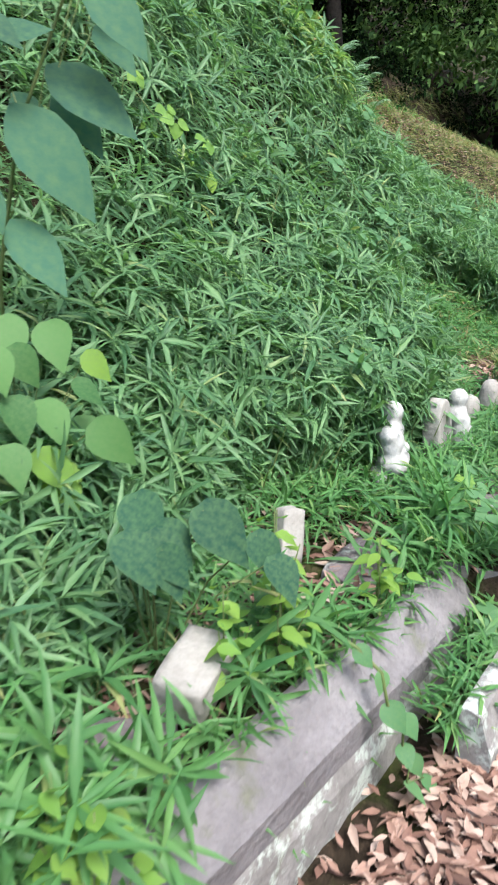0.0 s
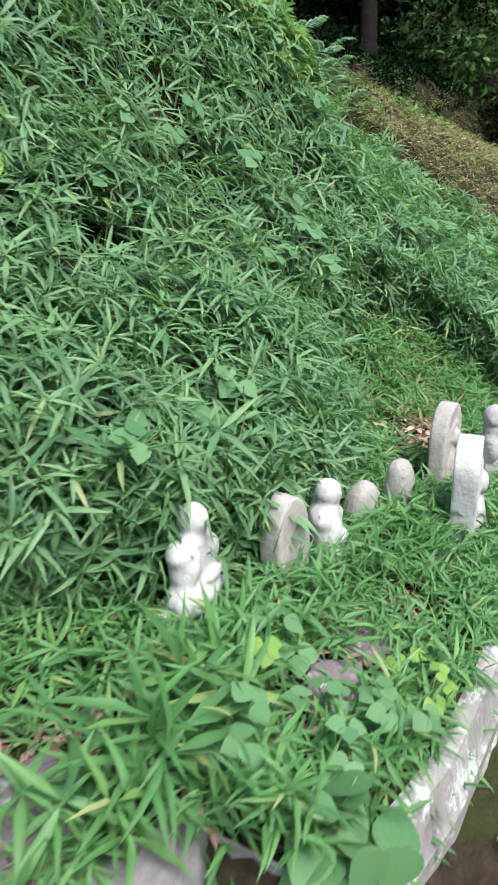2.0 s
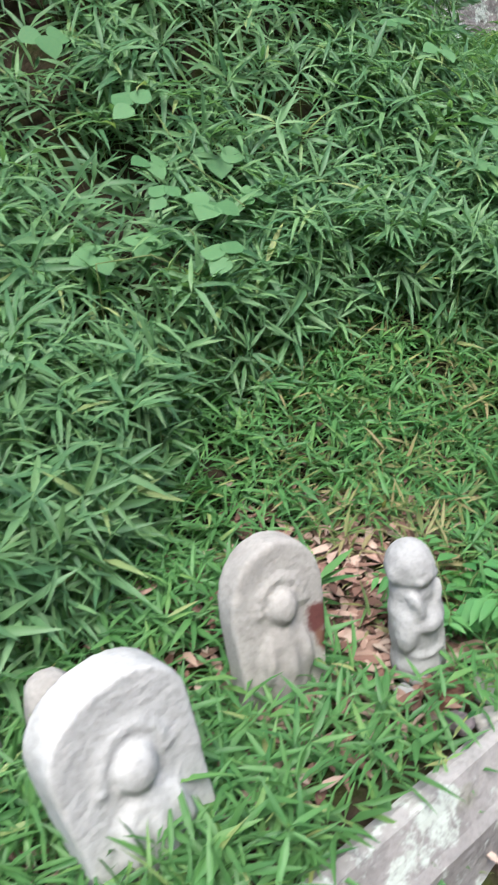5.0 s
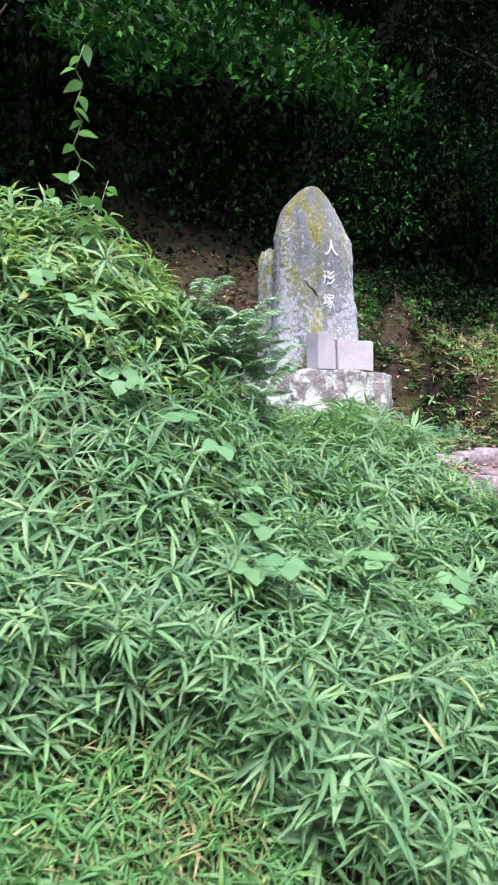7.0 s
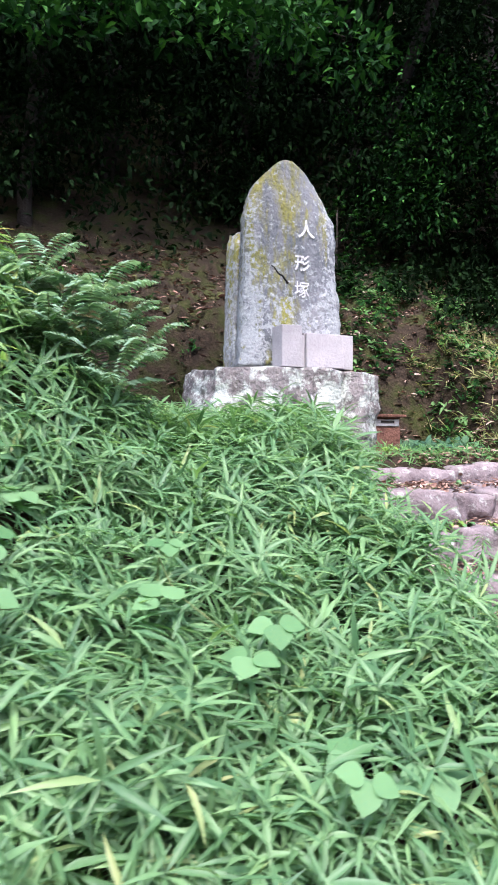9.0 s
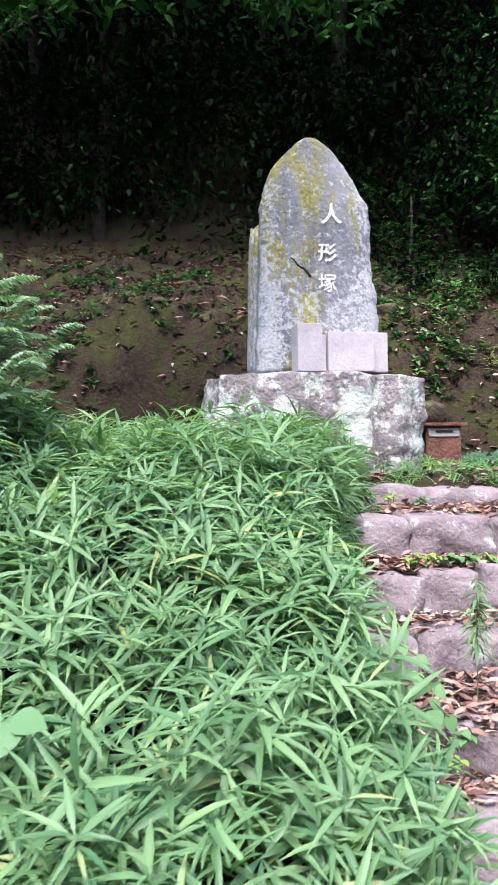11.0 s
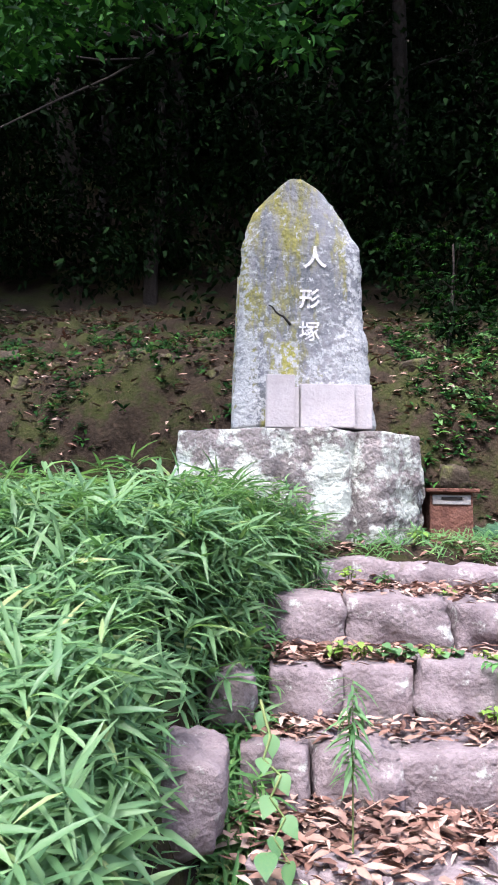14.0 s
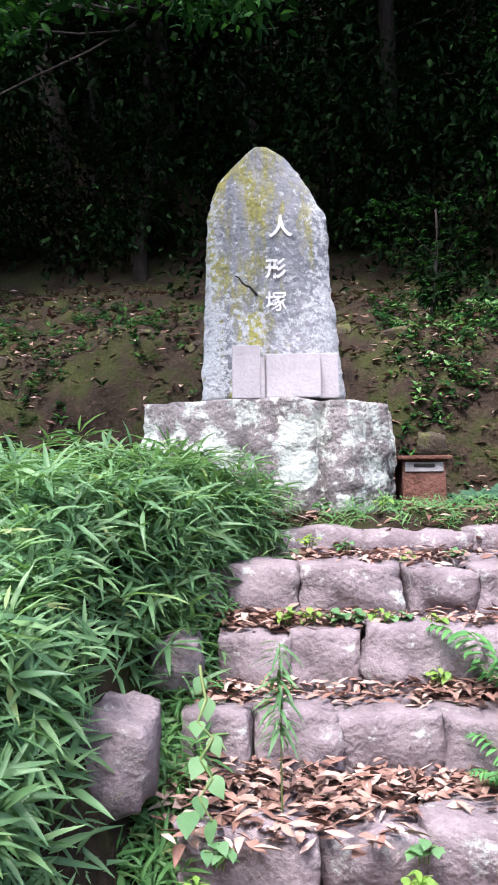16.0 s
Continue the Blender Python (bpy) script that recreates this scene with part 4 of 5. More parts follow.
understory("undergrowth", -10, 12, 3.0, 9.5, 260, (0.0, 4.0), (0.6, 1.2), 260, 31, "undergrowth deep in the wood, coloured near-black for its shade", (0.07, 0.13))
understory("far_crowns", -14, 18, 7.5, 9.5, 200, (0.0, 8.0), (0.9, 1.6), 230, 38, "crowns further up the wooded hill, coloured near-black for their shade", (0.2, 0.36))
understory("undergrowth", 1.2, 7, 1.0, 3.4, 60, (0.0, 0.35), (0.15, 0.4), 120, 32, "low undergrowth on the bank, coloured near-black for its shade", (0.05, 0.1))
understory("undergrowth", -9, 2, 3.7, 4.9, 90, (0.0, 2.4), (0.35, 0.7), 240, 34, "undergrowth at the edge of the wood, coloured near-black for its shade")
understory("undergrowth", 1.6, 9, 3.0, 4.4, 60, (0.0, 2.4), (0.35, 0.7), 240, 36, "undergrowth at the edge of the wood, coloured near-black for its shade")
understory("undergrowth", 7, 15, -3.0, 4.5, 150, (0.0, 4.6), (0.5, 1.0), 240, 37, "green and dark woodland beyond the open slope", (0.1, 0.2), WOODLAND)
# leaning trees added so that their unseen crowns block light from above the bank
for k, (x, y) in enumerate(((-4.4, 5.0), (-1.5, 5.4), (1.2, 5.5), (3.4, 5.2), (5.8, 4.4))):
    tree(x, y, 5.6, 1.9, 0.12, 140 + k, 0.78, 420, (0.07, 0.13), (0.0, -3.8))


# ---- broad leaves and plants ----
def leaf_shape(name, outline, mat, fold=0.12, droop=0.2):
    """One leaf along +y, 1 long: rows of (along, half width), folded on its midrib and drooping."""
    V, Fc = [], []
    for s, w in outline:
        z = -droop * s * s
        V += [(-w, s, z + fold * w), (0, s, z), (w, s, z + fold * w)]
    for i in range(len(outline) - 1):
        a, b = 3 * i, 3 * i + 3
        Fc += [(a, a + 1, b + 1, b), (a + 1, a + 2, b + 2, b + 1)]
    me = bpy.data.meshes.new(name)
    me.from_pydata(V, [], Fc)
    me.materials.append(mat)
    me.polygons.foreach_set("use_smooth", np.ones(len(me.polygons), bool))
    me.update()
    return me


HEART = ((-0.1, 0.16), (0.0, 0.30), (0.12, 0.40), (0.28, 0.43), (0.48, 0.37), (0.68, 0.24), (0.86, 0.10), (1.0, 0.005))
OVATE = ((0.0, 0.01), (0.08, 0.14), (0.22, 0.27), (0.42, 0.31), (0.62, 0.25), (0.82, 0.13), (1.0, 0.005))
LOBED = ((0.0, 0.02), (0.06, 0.26), (0.18, 0.43), (0.32, 0.50), (0.44, 0.47), (0.58, 0.42), (0.72, 0.31), (0.87, 0.15), (1.0, 0.005))
LANCE = ((0.0, 0.01), (0.15, 0.045), (0.4, 0.065), (0.7, 0.045), (1.0, 0.003))
KUDZU_LEAF = leaf_shape("kudzu_leaflet", LOBED, KUDZU, 0.08, 0.10)
LIME_VINE = leaf_shape("lime_leaflet", LOBED, LIME)
HEART_LEAF = leaf_shape("heart_leaf", HEART, KUDZU)
DARK_LEAF = leaf_shape("dark_leaf", HEART, DARKLEAF, 0.15, 0.25)
SHRUB_LEAF = leaf_shape("broad_shrub_leaf", OVATE, SHRUB, 0.10, 0.12)
FRESH_HEART = leaf_shape("fresh_heart_leaf", HEART, HEARTGREEN, 0.14, 0.2)
LIME_HEART = leaf_shape("lime_heart_leaf", HEART, LIME, 0.12, 0.15)
LIME_LEAF = leaf_shape("lime_leaf", OVATE, LIME, 0.15, 0.3)
TWIG_LEAF = leaf_shape("twig_leaf", OVATE, KUDZU, 0.2, 0.35)
NARROW_LEAF = leaf_shape("narrow_leaf", LANCE, KUDZU, 0.2, 0.5)


def leaf(me, parent, at, yaw, pitch, roll, size):
    ob = new("leaf", me)
    ob.parent = parent
    ob.matrix_local = Matrix.Translation(at) @ Euler((radians(pitch), radians(roll), radians(yaw))).to_matrix().to_4x4() @ Matrix.Diagonal((size, size, size, 1))
    return ob


def stem(parent, pts, r0=0.003, r1=0.0015, mat=None):
    bm = bmesh.new()
    limb(bm, [Vector(p) for p in pts], r0, r1, 5)
    return part("stem", bm, mat or STEM, parent)


def kudzu(points, seed, size=0.10, lift=0.10, me=None, label="pale green kudzu vine with three-part leaves climbing the bamboo grass"):
    """A vine that runs through the given plan points over the bamboo, with leaves in threes."""
    q = random.Random(seed)
    z0 = [float(cover_top(np.array([x]), np.array([y]))[0]) + lift for x, y in points]
    x, y, z = points[0][0], points[0][1], z0[0]
    thing = empty("kudzu_vine", pose(x, y, z), label=label, category="vine", group="kudzu vines on the bank")
    pts = [Vector((a - x, b - y, c - z)) for (a, b), c in zip(points, z0)]
    stem(thing, [pts[0] + Vector((0, 0.05, -0.2))] + pts, 0.003)
    for (a, b), p in zip(points, pts):
        o = slope_out(np.array([a]), np.array([b]))[0]
        for _ in range(q.choice((1, 1, 2))):
            n = (Vector(o) + Vector((q.uniform(-0.3, 0.3), q.uniform(-0.4, 0.1), 0.5 + q.uniform(-0.2, 0.3)))).normalized()
            e = n.cross(Vector((q.uniform(-1, 1), 0.2, q.uniform(-0.5, 0.5)))).normalized()
            g = n.cross(e)
            c = p + Vector((q.uniform(-0.12, 0.12), q.uniform(-0.1, 0.1), q.uniform(-0.02, 0.05)))
            s = size * q.uniform(0.75, 1.15)
            for d in (-82, 0, 82):
                y = (e * math.cos(radians(d)) + g * math.sin(radians(d)) + n * q.uniform(-0.25, 0.1)).normalized()
                z = (n - y * n.dot(y)).normalized()
                k = s * (1.0 if d == 0 else 0.9)
                ob = new("leaf", me or KUDZU_LEAF)
                ob.parent = thing
                ob.matrix_local = Matrix.Translation(c + y * s * 0.12) @ Matrix((y.cross(z), y, z)).transposed().to_4x4() @ Matrix.Diagonal((k, k, k, 1))


kudzu(((-2.62, -2.08), (-2.55, -2.16), (-2.47, -2.30), (-2.41, -2.41), (-2.29, -2.47), (-2.19, -2.58), (-2.12, -2.69)), 1, 0.090)
kudzu(((-3.35, -2.55), (-3.31, -2.71), (-3.20, -2.87), (-3.32, -2.88)), 2, 0.080)
kudzu(((-3.70, -3.03), (-3.54, -2.99), (-3.43, -3.04), (-3.37, -2.98), (-3.42, -2.86)), 3, 0.080)
kudzu(((-1.71, -2.68), (-1.70, -2.82), (-1.55, -2.99)), 4, 0.076)
kudzu(((-1.43, -3.38), (-1.35, -3.43)), 5, 0.080)
kudzu(((-2.26, -2.90), (-2.13, -2.92)), 6, 0.076)
kudzu(((-4.98, -3.58), (-5.15, -3.62)), 7, 0.095)
kudzu(((-5.16, -2.52), (-5.10, -2.58), (-5.06, -2.64), (-5.00, -2.62), (-4.97, -2.70), (-4.90, -2.72), (-4.86, -2.80)), 8, 0.072, 0.12, LIME_VINE, "yellow-green young vine climbing over the bamboo grass")
kudzu(((-3.11, -1.88), (-3.06, -2.00), (-3.06, -2.10), (-2.90, -2.10)), 9, 0.085)
kudzu(((-3.90, -2.45), (-3.70, -2.35), (-4.10, -2.50)), 10, 0.080)
kudzu(((-4.65, -3.59), (-4.55, -3.50)), 11, 0.085)
kudzu(((-2.80, -1.95), (-2.95, -1.90)), 12, 0.085)
kudzu(((-4.50, -2.85), (-4.30, -2.75)), 13, 0.080)


def bushy(name, label, category, base, tops, me, size, seed, per=5, spread_=0.06, group=""):
    """Upright stems from the base to each top, with leaves round their upper half."""
    q = random.Random(seed)
    thing = empty(name, pose(*base), label=label, category=category, group=group)
    for t in tops:
        t = Vector(t) - Vector(base)
        stem(thing, [Vector((t.x * 0.3, t.y * 0.3, 0)), t * 0.5 + Vector((0, 0, 0.02)), t])
        for k in range(per):
            f = 0.45 + 0.55 * (k + 0.5) / per
            leaf(me, thing, t * f + Vector((q.uniform(-1, 1), q.uniform(-1, 1), q.uniform(-0.3, 0.3))) * spread_ * 0.4, k * 137 + q.uniform(-25, 25), q.uniform(-30, 15), q.uniform(-20, 20), size * q.uniform(0.7, 1.2))
    return thing


def hang(name, label, category, base, spots, me, size, seed, turn, group="", swing=40, dip=(-58, -18)):
    """A branch from the base through the spots, each with one drooping leaf."""
    q = random.Random(seed)
    thing = empty(name, pose(*base), label=label, category=category, group=group)
    pts = [Vector(p) - Vector(base) for p in spots]
    stem(thing, [Vector((0, 0, 0))] + pts, 0.006, 0.002)
    for p in pts:
        leaf(me, thing, p, turn + q.uniform(-swing, swing), q.uniform(*dip), q.uniform(-25, 25), size * q.uniform(0.75, 1.15))
    return thing


# beside the start of the walk
def leaf_between(me, parent, base, tip, normal, wide=1.0):
    """One leaf from its base to its tip, both in the world, its face turned to the normal."""
    a, b = Vector(base), Vector(tip)
    y = (b - a).normalized()
    z = (Vector(normal) - y * Vector(normal).dot(y)).normalized()
    k = (b - a).length
    ob = new("leaf", me)
    ob.parent = parent
    ob.matrix_local = Matrix.Translation(a - parent.location) @ Matrix((y.cross(z), y, z)).transposed().to_4x4() @ Matrix.Diagonal((k * wide, k, k, 1))
    return ob


def broad_shrub():
    q = random.Random(41)
    root = Vector((-6.38, -3.12, 0.85))
    thing = empty("broadleaf_shrub", pose(*root), label="big drooping blue-green leaves of a broadleaf shrub", category="shrub")
    stem(thing, [(0, 0, 0), (-0.02, -0.06, 0.4), (0.02, -0.14, 0.75), (0.12, -0.24, 1.05), (0.16, -0.30, 1.2)], 0.007, 0.003)
    for base, tip in (((-6.23, -3.40, 1.93), (-6.20, -3.55, 1.76)), ((-6.26, -3.27, 1.75), (-6.18, -3.49, 1.60)), ((-6.11, -3.30, 1.85), (-6.11, -3.43, 1.74)), ((-6.39, -3.28, 1.66), (-6.33, -3.48, 1.41)),
                      ((-6.42, -3.27, 1.40), (-6.41, -3.44, 1.24)), ((-6.21, -3.24, 1.70), (-6.20, -3.39, 1.55)), ((-6.46, -3.31, 1.79), (-6.35, -3.40, 1.82)), ((-6.32, -3.21, 1.69), (-6.29, -3.30, 1.56)),
                      ((-6.47, -3.30, 1.84), (-6.43, -3.39, 1.77)), ((-6.49, -3.27, 1.49), (-6.50, -3.34, 1.38)), ((-6.34, -3.30, 1.98), (-6.30, -3.46, 1.90)), ((-6.16, -3.34, 2.02), (-6.08, -3.47, 1.92))):
        leaf_between(SHRUB_LEAF, thing, base, tip, (-0.5 + q.uniform(-0.2, 0.2), -0.55, 0.65 + q.uniform(-0.2, 0.2)), 0.85)
        twig = Vector(base) - root
        stem(thing, [Vector((0.05, -0.15, 0.7)).lerp(twig, 0.5), twig], 0.002, 0.0015)


broad_shrub()


def heart_shrub():
    q = random.Random(42)
    root = Vector((-6.46, -3.30, 0.55))
    thing = empty("broadleaf_shrub", pose(*root), label="green heart-shaped leaves on thin stems by the bank", category="shrub")
    for k, c in enumerate(((-6.43, -3.39, 1.12), (-6.38, -3.46, 1.04), (-6.54, -3.38, 1.08), (-6.52, -3.45, 0.95), (-6.47, -3.57, 0.90), (-6.60, -3.44, 0.98), (-6.60, -3.50, 0.85), (-6.45, -3.49, 0.99), (-6.51, -3.32, 1.14), (-6.67, -3.49, 0.89), (-6.62, -3.40, 1.10), (-6.55, -3.50, 0.80), (-6.42, -3.44, 0.86))):
        size = q.uniform(0.10, 0.15) * (0.7 if k in (1, 7) else 1)
        base = Vector(c) + Vector((0.01, 0.02, 0.03))
        tip = base + Vector((q.uniform(-0.3, 0.5), -0.55, q.uniform(-0.75, -0.3))).normalized() * size
        leaf_between(LIME_HEART if k % 5 == 1 else FRESH_HEART, thing, base, tip, (-0.4 + q.uniform(-0.4, 0.4), -0.6 + q.uniform(-0.3, 0.3), 0.7), 0.9)
        twig = base - root
        stem(thing, [Vector((0, 0, 0)), twig * 0.6 + Vector((0, 0.03, 0.05)), twig], 0.002, 0.0015)


heart_shrub()


def dark_plant():
    q = random.Random(43)
    root = Vector((-6.56, -3.80, 0.36))
    thing = empty("dark_leaved_plant", pose(*root), label="low plant with large dark green heart-shaped leaves", category="plant")
    for c, size in (((-6.61, -3.82, 0.83), 0.14), ((-6.72, -3.88, 0.80), 0.13), ((-6.66, -3.93, 0.76), 0.10), ((-6.66, -3.90, 0.78), 0.15), ((-6.53, -3.94, 0.80), 0.16), ((-6.49, -4.10, 0.71), 0.11), ((-6.47, -4.04, 0.74), 0.11), ((-6.58, -3.86, 0.76), 0.12)):
        base = Vector(c) + Vector((0.01, 0.02, 0.03))
        tip = base + Vector((q.uniform(-0.4, 0.3), -0.6, q.uniform(-0.7, -0.35))).normalized() * size
        leaf_between(DARK_LEAF, thing, base, tip, (-0.5 + q.uniform(-0.4, 0.4), -0.45, 0.75), 0.85)
        twig = base - root
        stem(thing, [Vector((0, 0, 0)), twig * 0.6 + Vector((0, 0.02, 0.03)), twig], 0.003, 0.002)


dark_plant()
for k, (x, y, z) in enumerate(((-6.32, -3.98, 0.70), (-6.56, -4.00, 0.62), (-5.97, -4.11, 0.50), (-6.42, -4.06, 0.60), (-7.10, -4.05, 0.58), (-7.08, -4.12, 0.52))):
    g = float(ground_z(x, y))
    bushy("young_weed", "young weed with bright yellow-green leaves", "weed", (x, y, g), ((x, y, z + 0.07), (x + 0.06, y + 0.03, z + 0.03), (x - 0.06, y - 0.03, z), (x + 0.02, y - 0.06, z - 0.02)), LIME_LEAF, 0.055, 60 + k, 6, group="bright weeds on the terrace")
hang("hanging_vine", "green vine with oval leaves hanging over the concrete wall", "vine", (-6.30, -4.12, 0.47), ((-6.29, -4.20, 0.44), (-6.27, -4.26, 0.38), (-6.29, -4.29, 0.31), (-6.25, -4.32, 0.26), (-6.27, -4.33, 0.19), (-6.23, -4.34, 0.13), (-6.27, -4.35, 0.08), (-6.2, -4.37, 0.05)), HEART_LEAF, 0.075, 44, 170)
bushy("leafy_weed", "leafy green weed growing at the gap of the wall", "weed", (-5.40, -4.38, 0.14), ((-5.46, -4.42, 0.44), (-5.36, -4.44, 0.43), (-5.28, -4.38, 0.38), (-5.42, -4.52, 0.36), (-5.32, -4.54, 0.30), (-5.50, -4.46, 0.34)), HEART_LEAF, 0.10, 45, 4)


def trefoil_plant(x, y, h, size, seed, me, label):
    """A low creeper: thin stalks that each carry three broad lobed leaflets."""
    q = random.Random(seed)
    g = float(ground_z(x, y))
    thing = empty("trefoil_plant", pose(x, y, g), label=label, category="weed", group="bright weeds on the terrace")
    for k in range(3):
        c = Vector((q.uniform(-0.07, 0.07), q.uniform(-0.06, 0.06), h + q.uniform(-0.06, 0.03)))
        stem(thing, [(0, 0, 0), c * 0.6 + Vector((0, 0, 0.03)), c], 0.002, 0.0012)
        n = Vector((q.uniform(-0.4, 0.1), q.uniform(-0.5, 0.0), 0.9)).normalized()
        e = n.cross(Vector((q.uniform(-1, 1), q.uniform(-1, 1), 0.1))).normalized()
        f = n.cross(e)
        for d in (-88, 0, 88):
            way = e * math.cos(radians(d)) + f * math.sin(radians(d)) - n * q.uniform(0.0, 0.25)
            base = Vector((x, y, g)) + c + way * size * 0.1
            leaf_between(me, thing, base, base + way * size * q.uniform(0.8, 1.1), n, 1.1)


for k, (x, y, h, size, me) in enumerate(((-5.02, -4.05, 0.17, 0.055, KUDZU_LEAF), (-5.08, -4.33, 0.14, 0.042, KUDZU_LEAF), (-5.17, -4.22, 0.14, 0.042, KUDZU_LEAF), (-5.17, -4.10, 0.15, 0.035, LIME_VINE), (-5.22, -4.35, 0.13, 0.04, KUDZU_LEAF), (-4.90, -4.34, 0.12, 0.03, LIME_VINE), (-5.14, -4.40, 0.12, 0.04, KUDZU_LEAF), (-4.97, -4.40, 0.10, 0.03, LIME_VINE), (-5.44, -4.22, 0.16, 0.055, KUDZU_LEAF), (-5.62, -4.36, 0.20, 0.07, KUDZU_LEAF))):
    trefoil_plant(x, y, h, size, 80 + k, me, "low creeper with pale green three-part leaves" if me is KUDZU_LEAF else "small yellow-green creeper with three-part leaves")


def fronds(name, label, base, count, length, rise, leaflets, wide, seed, mat, fan=(0, 360), group=""):
    """Arching fronds with rows of narrow leaflets on both sides."""
    rng = np.random.default_rng(seed)
    thing = empty(name, pose(*base), label=label, category="feathery plant", group=group)
    for k in range(count):
        a = radians(fan[0] + (fan[1] - fan[0]) * (k + rng.uniform(0.2, 0.8)) / count)
        L = length * rng.uniform(0.7, 1.1)
        h = rng.uniform(*rise)
        s = np.linspace(0.12, 1, leaflets)
        way = np.array((math.cos(a), math.sin(a), 0))
        mid = way * (L * s)[:, None] + np.array((0, 0, 1.0)) * (h * np.sin(s * 2.0) * L)[:, None]
        side_ = np.array((-math.sin(a), math.cos(a), 0.0))
        w = L * wide * np.sin(np.pi * np.clip(s * 0.9 + 0.08, 0, 1)) ** 0.7
        P = np.concatenate([mid, mid])
        D = np.concatenate([np.tile(side_ + way * 0.5, (leaflets, 1)), np.tile(-side_ + way * 0.5, (leaflets, 1))])
        D[:, 2] -= rng.uniform(0.0, 0.3, len(D))
        v, f = blades(P, D, np.tile((0, 0, 1.0), (len(P), 1)) + 0.25 * rng.standard_normal((len(P), 3)), np.concatenate([w, w]), np.concatenate([w, w]) * 0.36, 0.15)
        fr = array_mesh("frond", v, f, mat, thing)
        stem(fr, [Vector((0, 0, 0))] + [Vector(m) for m in mid[::3]], 0.002, 0.001)
    return thing


for k, (x, y, z, n) in enumerate(((-1.98, -1.78, 2.16, 9), (-1.86, -1.74, 2.06, 10), (-1.75, -1.80, 2.10, 9), (-1.66, -1.76, 1.98, 10), (-1.80, -1.86, 1.88, 10), (-1.94, -1.86, 1.95, 10), (-1.60, -1.70, 1.84, 9), (-2.06, -1.72, 2.04, 9), (-1.70, -1.92, 1.74, 9))):
    fronds("feathery_shrub", "grey-green feathery shrub beside the memorial stone", (x, y, z), n, 0.25, (0.1, 0.8), 18, 0.24, 190 + k, FERN, group="feathery shrubs on the crest")
fronds("feathery_plant", "bright feathery plant by the child statue", (-3.21, -3.82, 0.22), 13, 0.19, (0.3, 0.9), 8, 0.42, 93, FRESH)
fronds("feathery_plant", "small bright fern growing on the steps", (0.72, -1.46, 0.86), 9, 0.22, (0.3, 1.0), 10, 0.34, 94, FRESH)
fronds("feathery_plant", "small bright fern growing on the steps", (0.70, -1.78, 0.64), 9, 0.22, (0.2, 0.9), 10, 0.34, 95, FRESH)

# tall twig on the crest
hang("tall_twig", "tall thin twig with small green leaves above the mound", "shrub", (-2.55, -1.72, 2.2),
     tuple((-2.56 + 0.02 * math.sin(k * 2.1), -1.78 - 0.16 * k / 16, 2.42 + 0.80 * k / 16) for k in range(17)), TWIG_LEAF, 0.08, 96, 150, swing=170, dip=(-50, 45))
bushy("leafy_twigs", "leafy twigs at the foot of the tall twig", "shrub", (-2.55, -1.75, 2.2), ((-2.40, -1.78, 2.72), (-2.68, -1.8, 2.66), (-2.5, -1.9, 2.62), (-2.62, -1.7, 2.58)), TWIG_LEAF, 0.085, 97, 6)

# plants on the steps
bushy("tall_weed", "slender upright weed with narrow pale leaves on the steps", "weed", (-0.005, -1.95, 0.62), ((-0.005, -1.97, 1.10),), NARROW_LEAF, 0.08, 98, 80, 0.01)
hang("creeping_vine", "green vine with oval leaves creeping down the steps", "vine", (-0.26, -1.70, 0.98), ((-0.25, -1.74, 0.95), (-0.23, -1.80, 0.90), (-0.25, -1.85, 0.85), (-0.20, -1.90, 0.82), (-0.23, -1.96, 0.78), (-0.19, -2.02, 0.75), (-0.22, -2.07, 0.72), (-0.18, -2.12, 0.68), (-0.24, -2.12, 0.70)), HEART_LEAF, 0.062, 99, 180)
for k, (x, y, z, me) in enumerate(((0.02, -1.27, 1.06, LIME_LEAF), (0.10, -1.28, 1.06, LIME_LEAF), (0.18, -1.27, 1.05, HEART_LEAF), (0.27, -1.26, 1.05, HEART_LEAF), (0.36, -1.25, 1.05, LIME_LEAF), (0.44, -1.24, 1.04, HEART_LEAF),
                                   (0.54, -1.30, 1.04, LIME_LEAF), (0.53, -1.45, 0.88, LIME_LEAF), (0.36, -2.06, 0.58, HEART_LEAF), (0.34, -2.09, 0.52, LIME_LEAF), (0.55, -0.72, 1.22, LIME_LEAF), (0.75, -0.74, 1.24, HEART_LEAF),
                                   (0.12, -0.70, 1.30, LIME_LEAF), (0.28, -0.70, 1.28, HEART_LEAF), (-0.16, -2.15, 0.60, HEART_LEAF), (-0.22, -2.2, 0.55, LIME_LEAF), (0.2, -0.35, 1.46, HEART_LEAF), (0.5, -0.3, 1.47, LIME_LEAF))):
    bushy("step_weed", "small green weed rooted in a joint of the steps", "weed", (x, y, z - 0.02), ((x, y - 0.02, z + 0.05), (x + 0.03, y - 0.03, z + 0.035), (x - 0.035, y - 0.02, z + 0.03)), me, 0.036, 120 + k, 5, 0.02, "weeds on the steps")


# ---- loose stones on the terrace ----
def loose(name, label, size, mat, m, seed, category="stone", power=0.3):
    ob = stone(name, size, mat, None, m, seed=seed, power=power, rough=0.06)
    return tagged(ob, label, category)


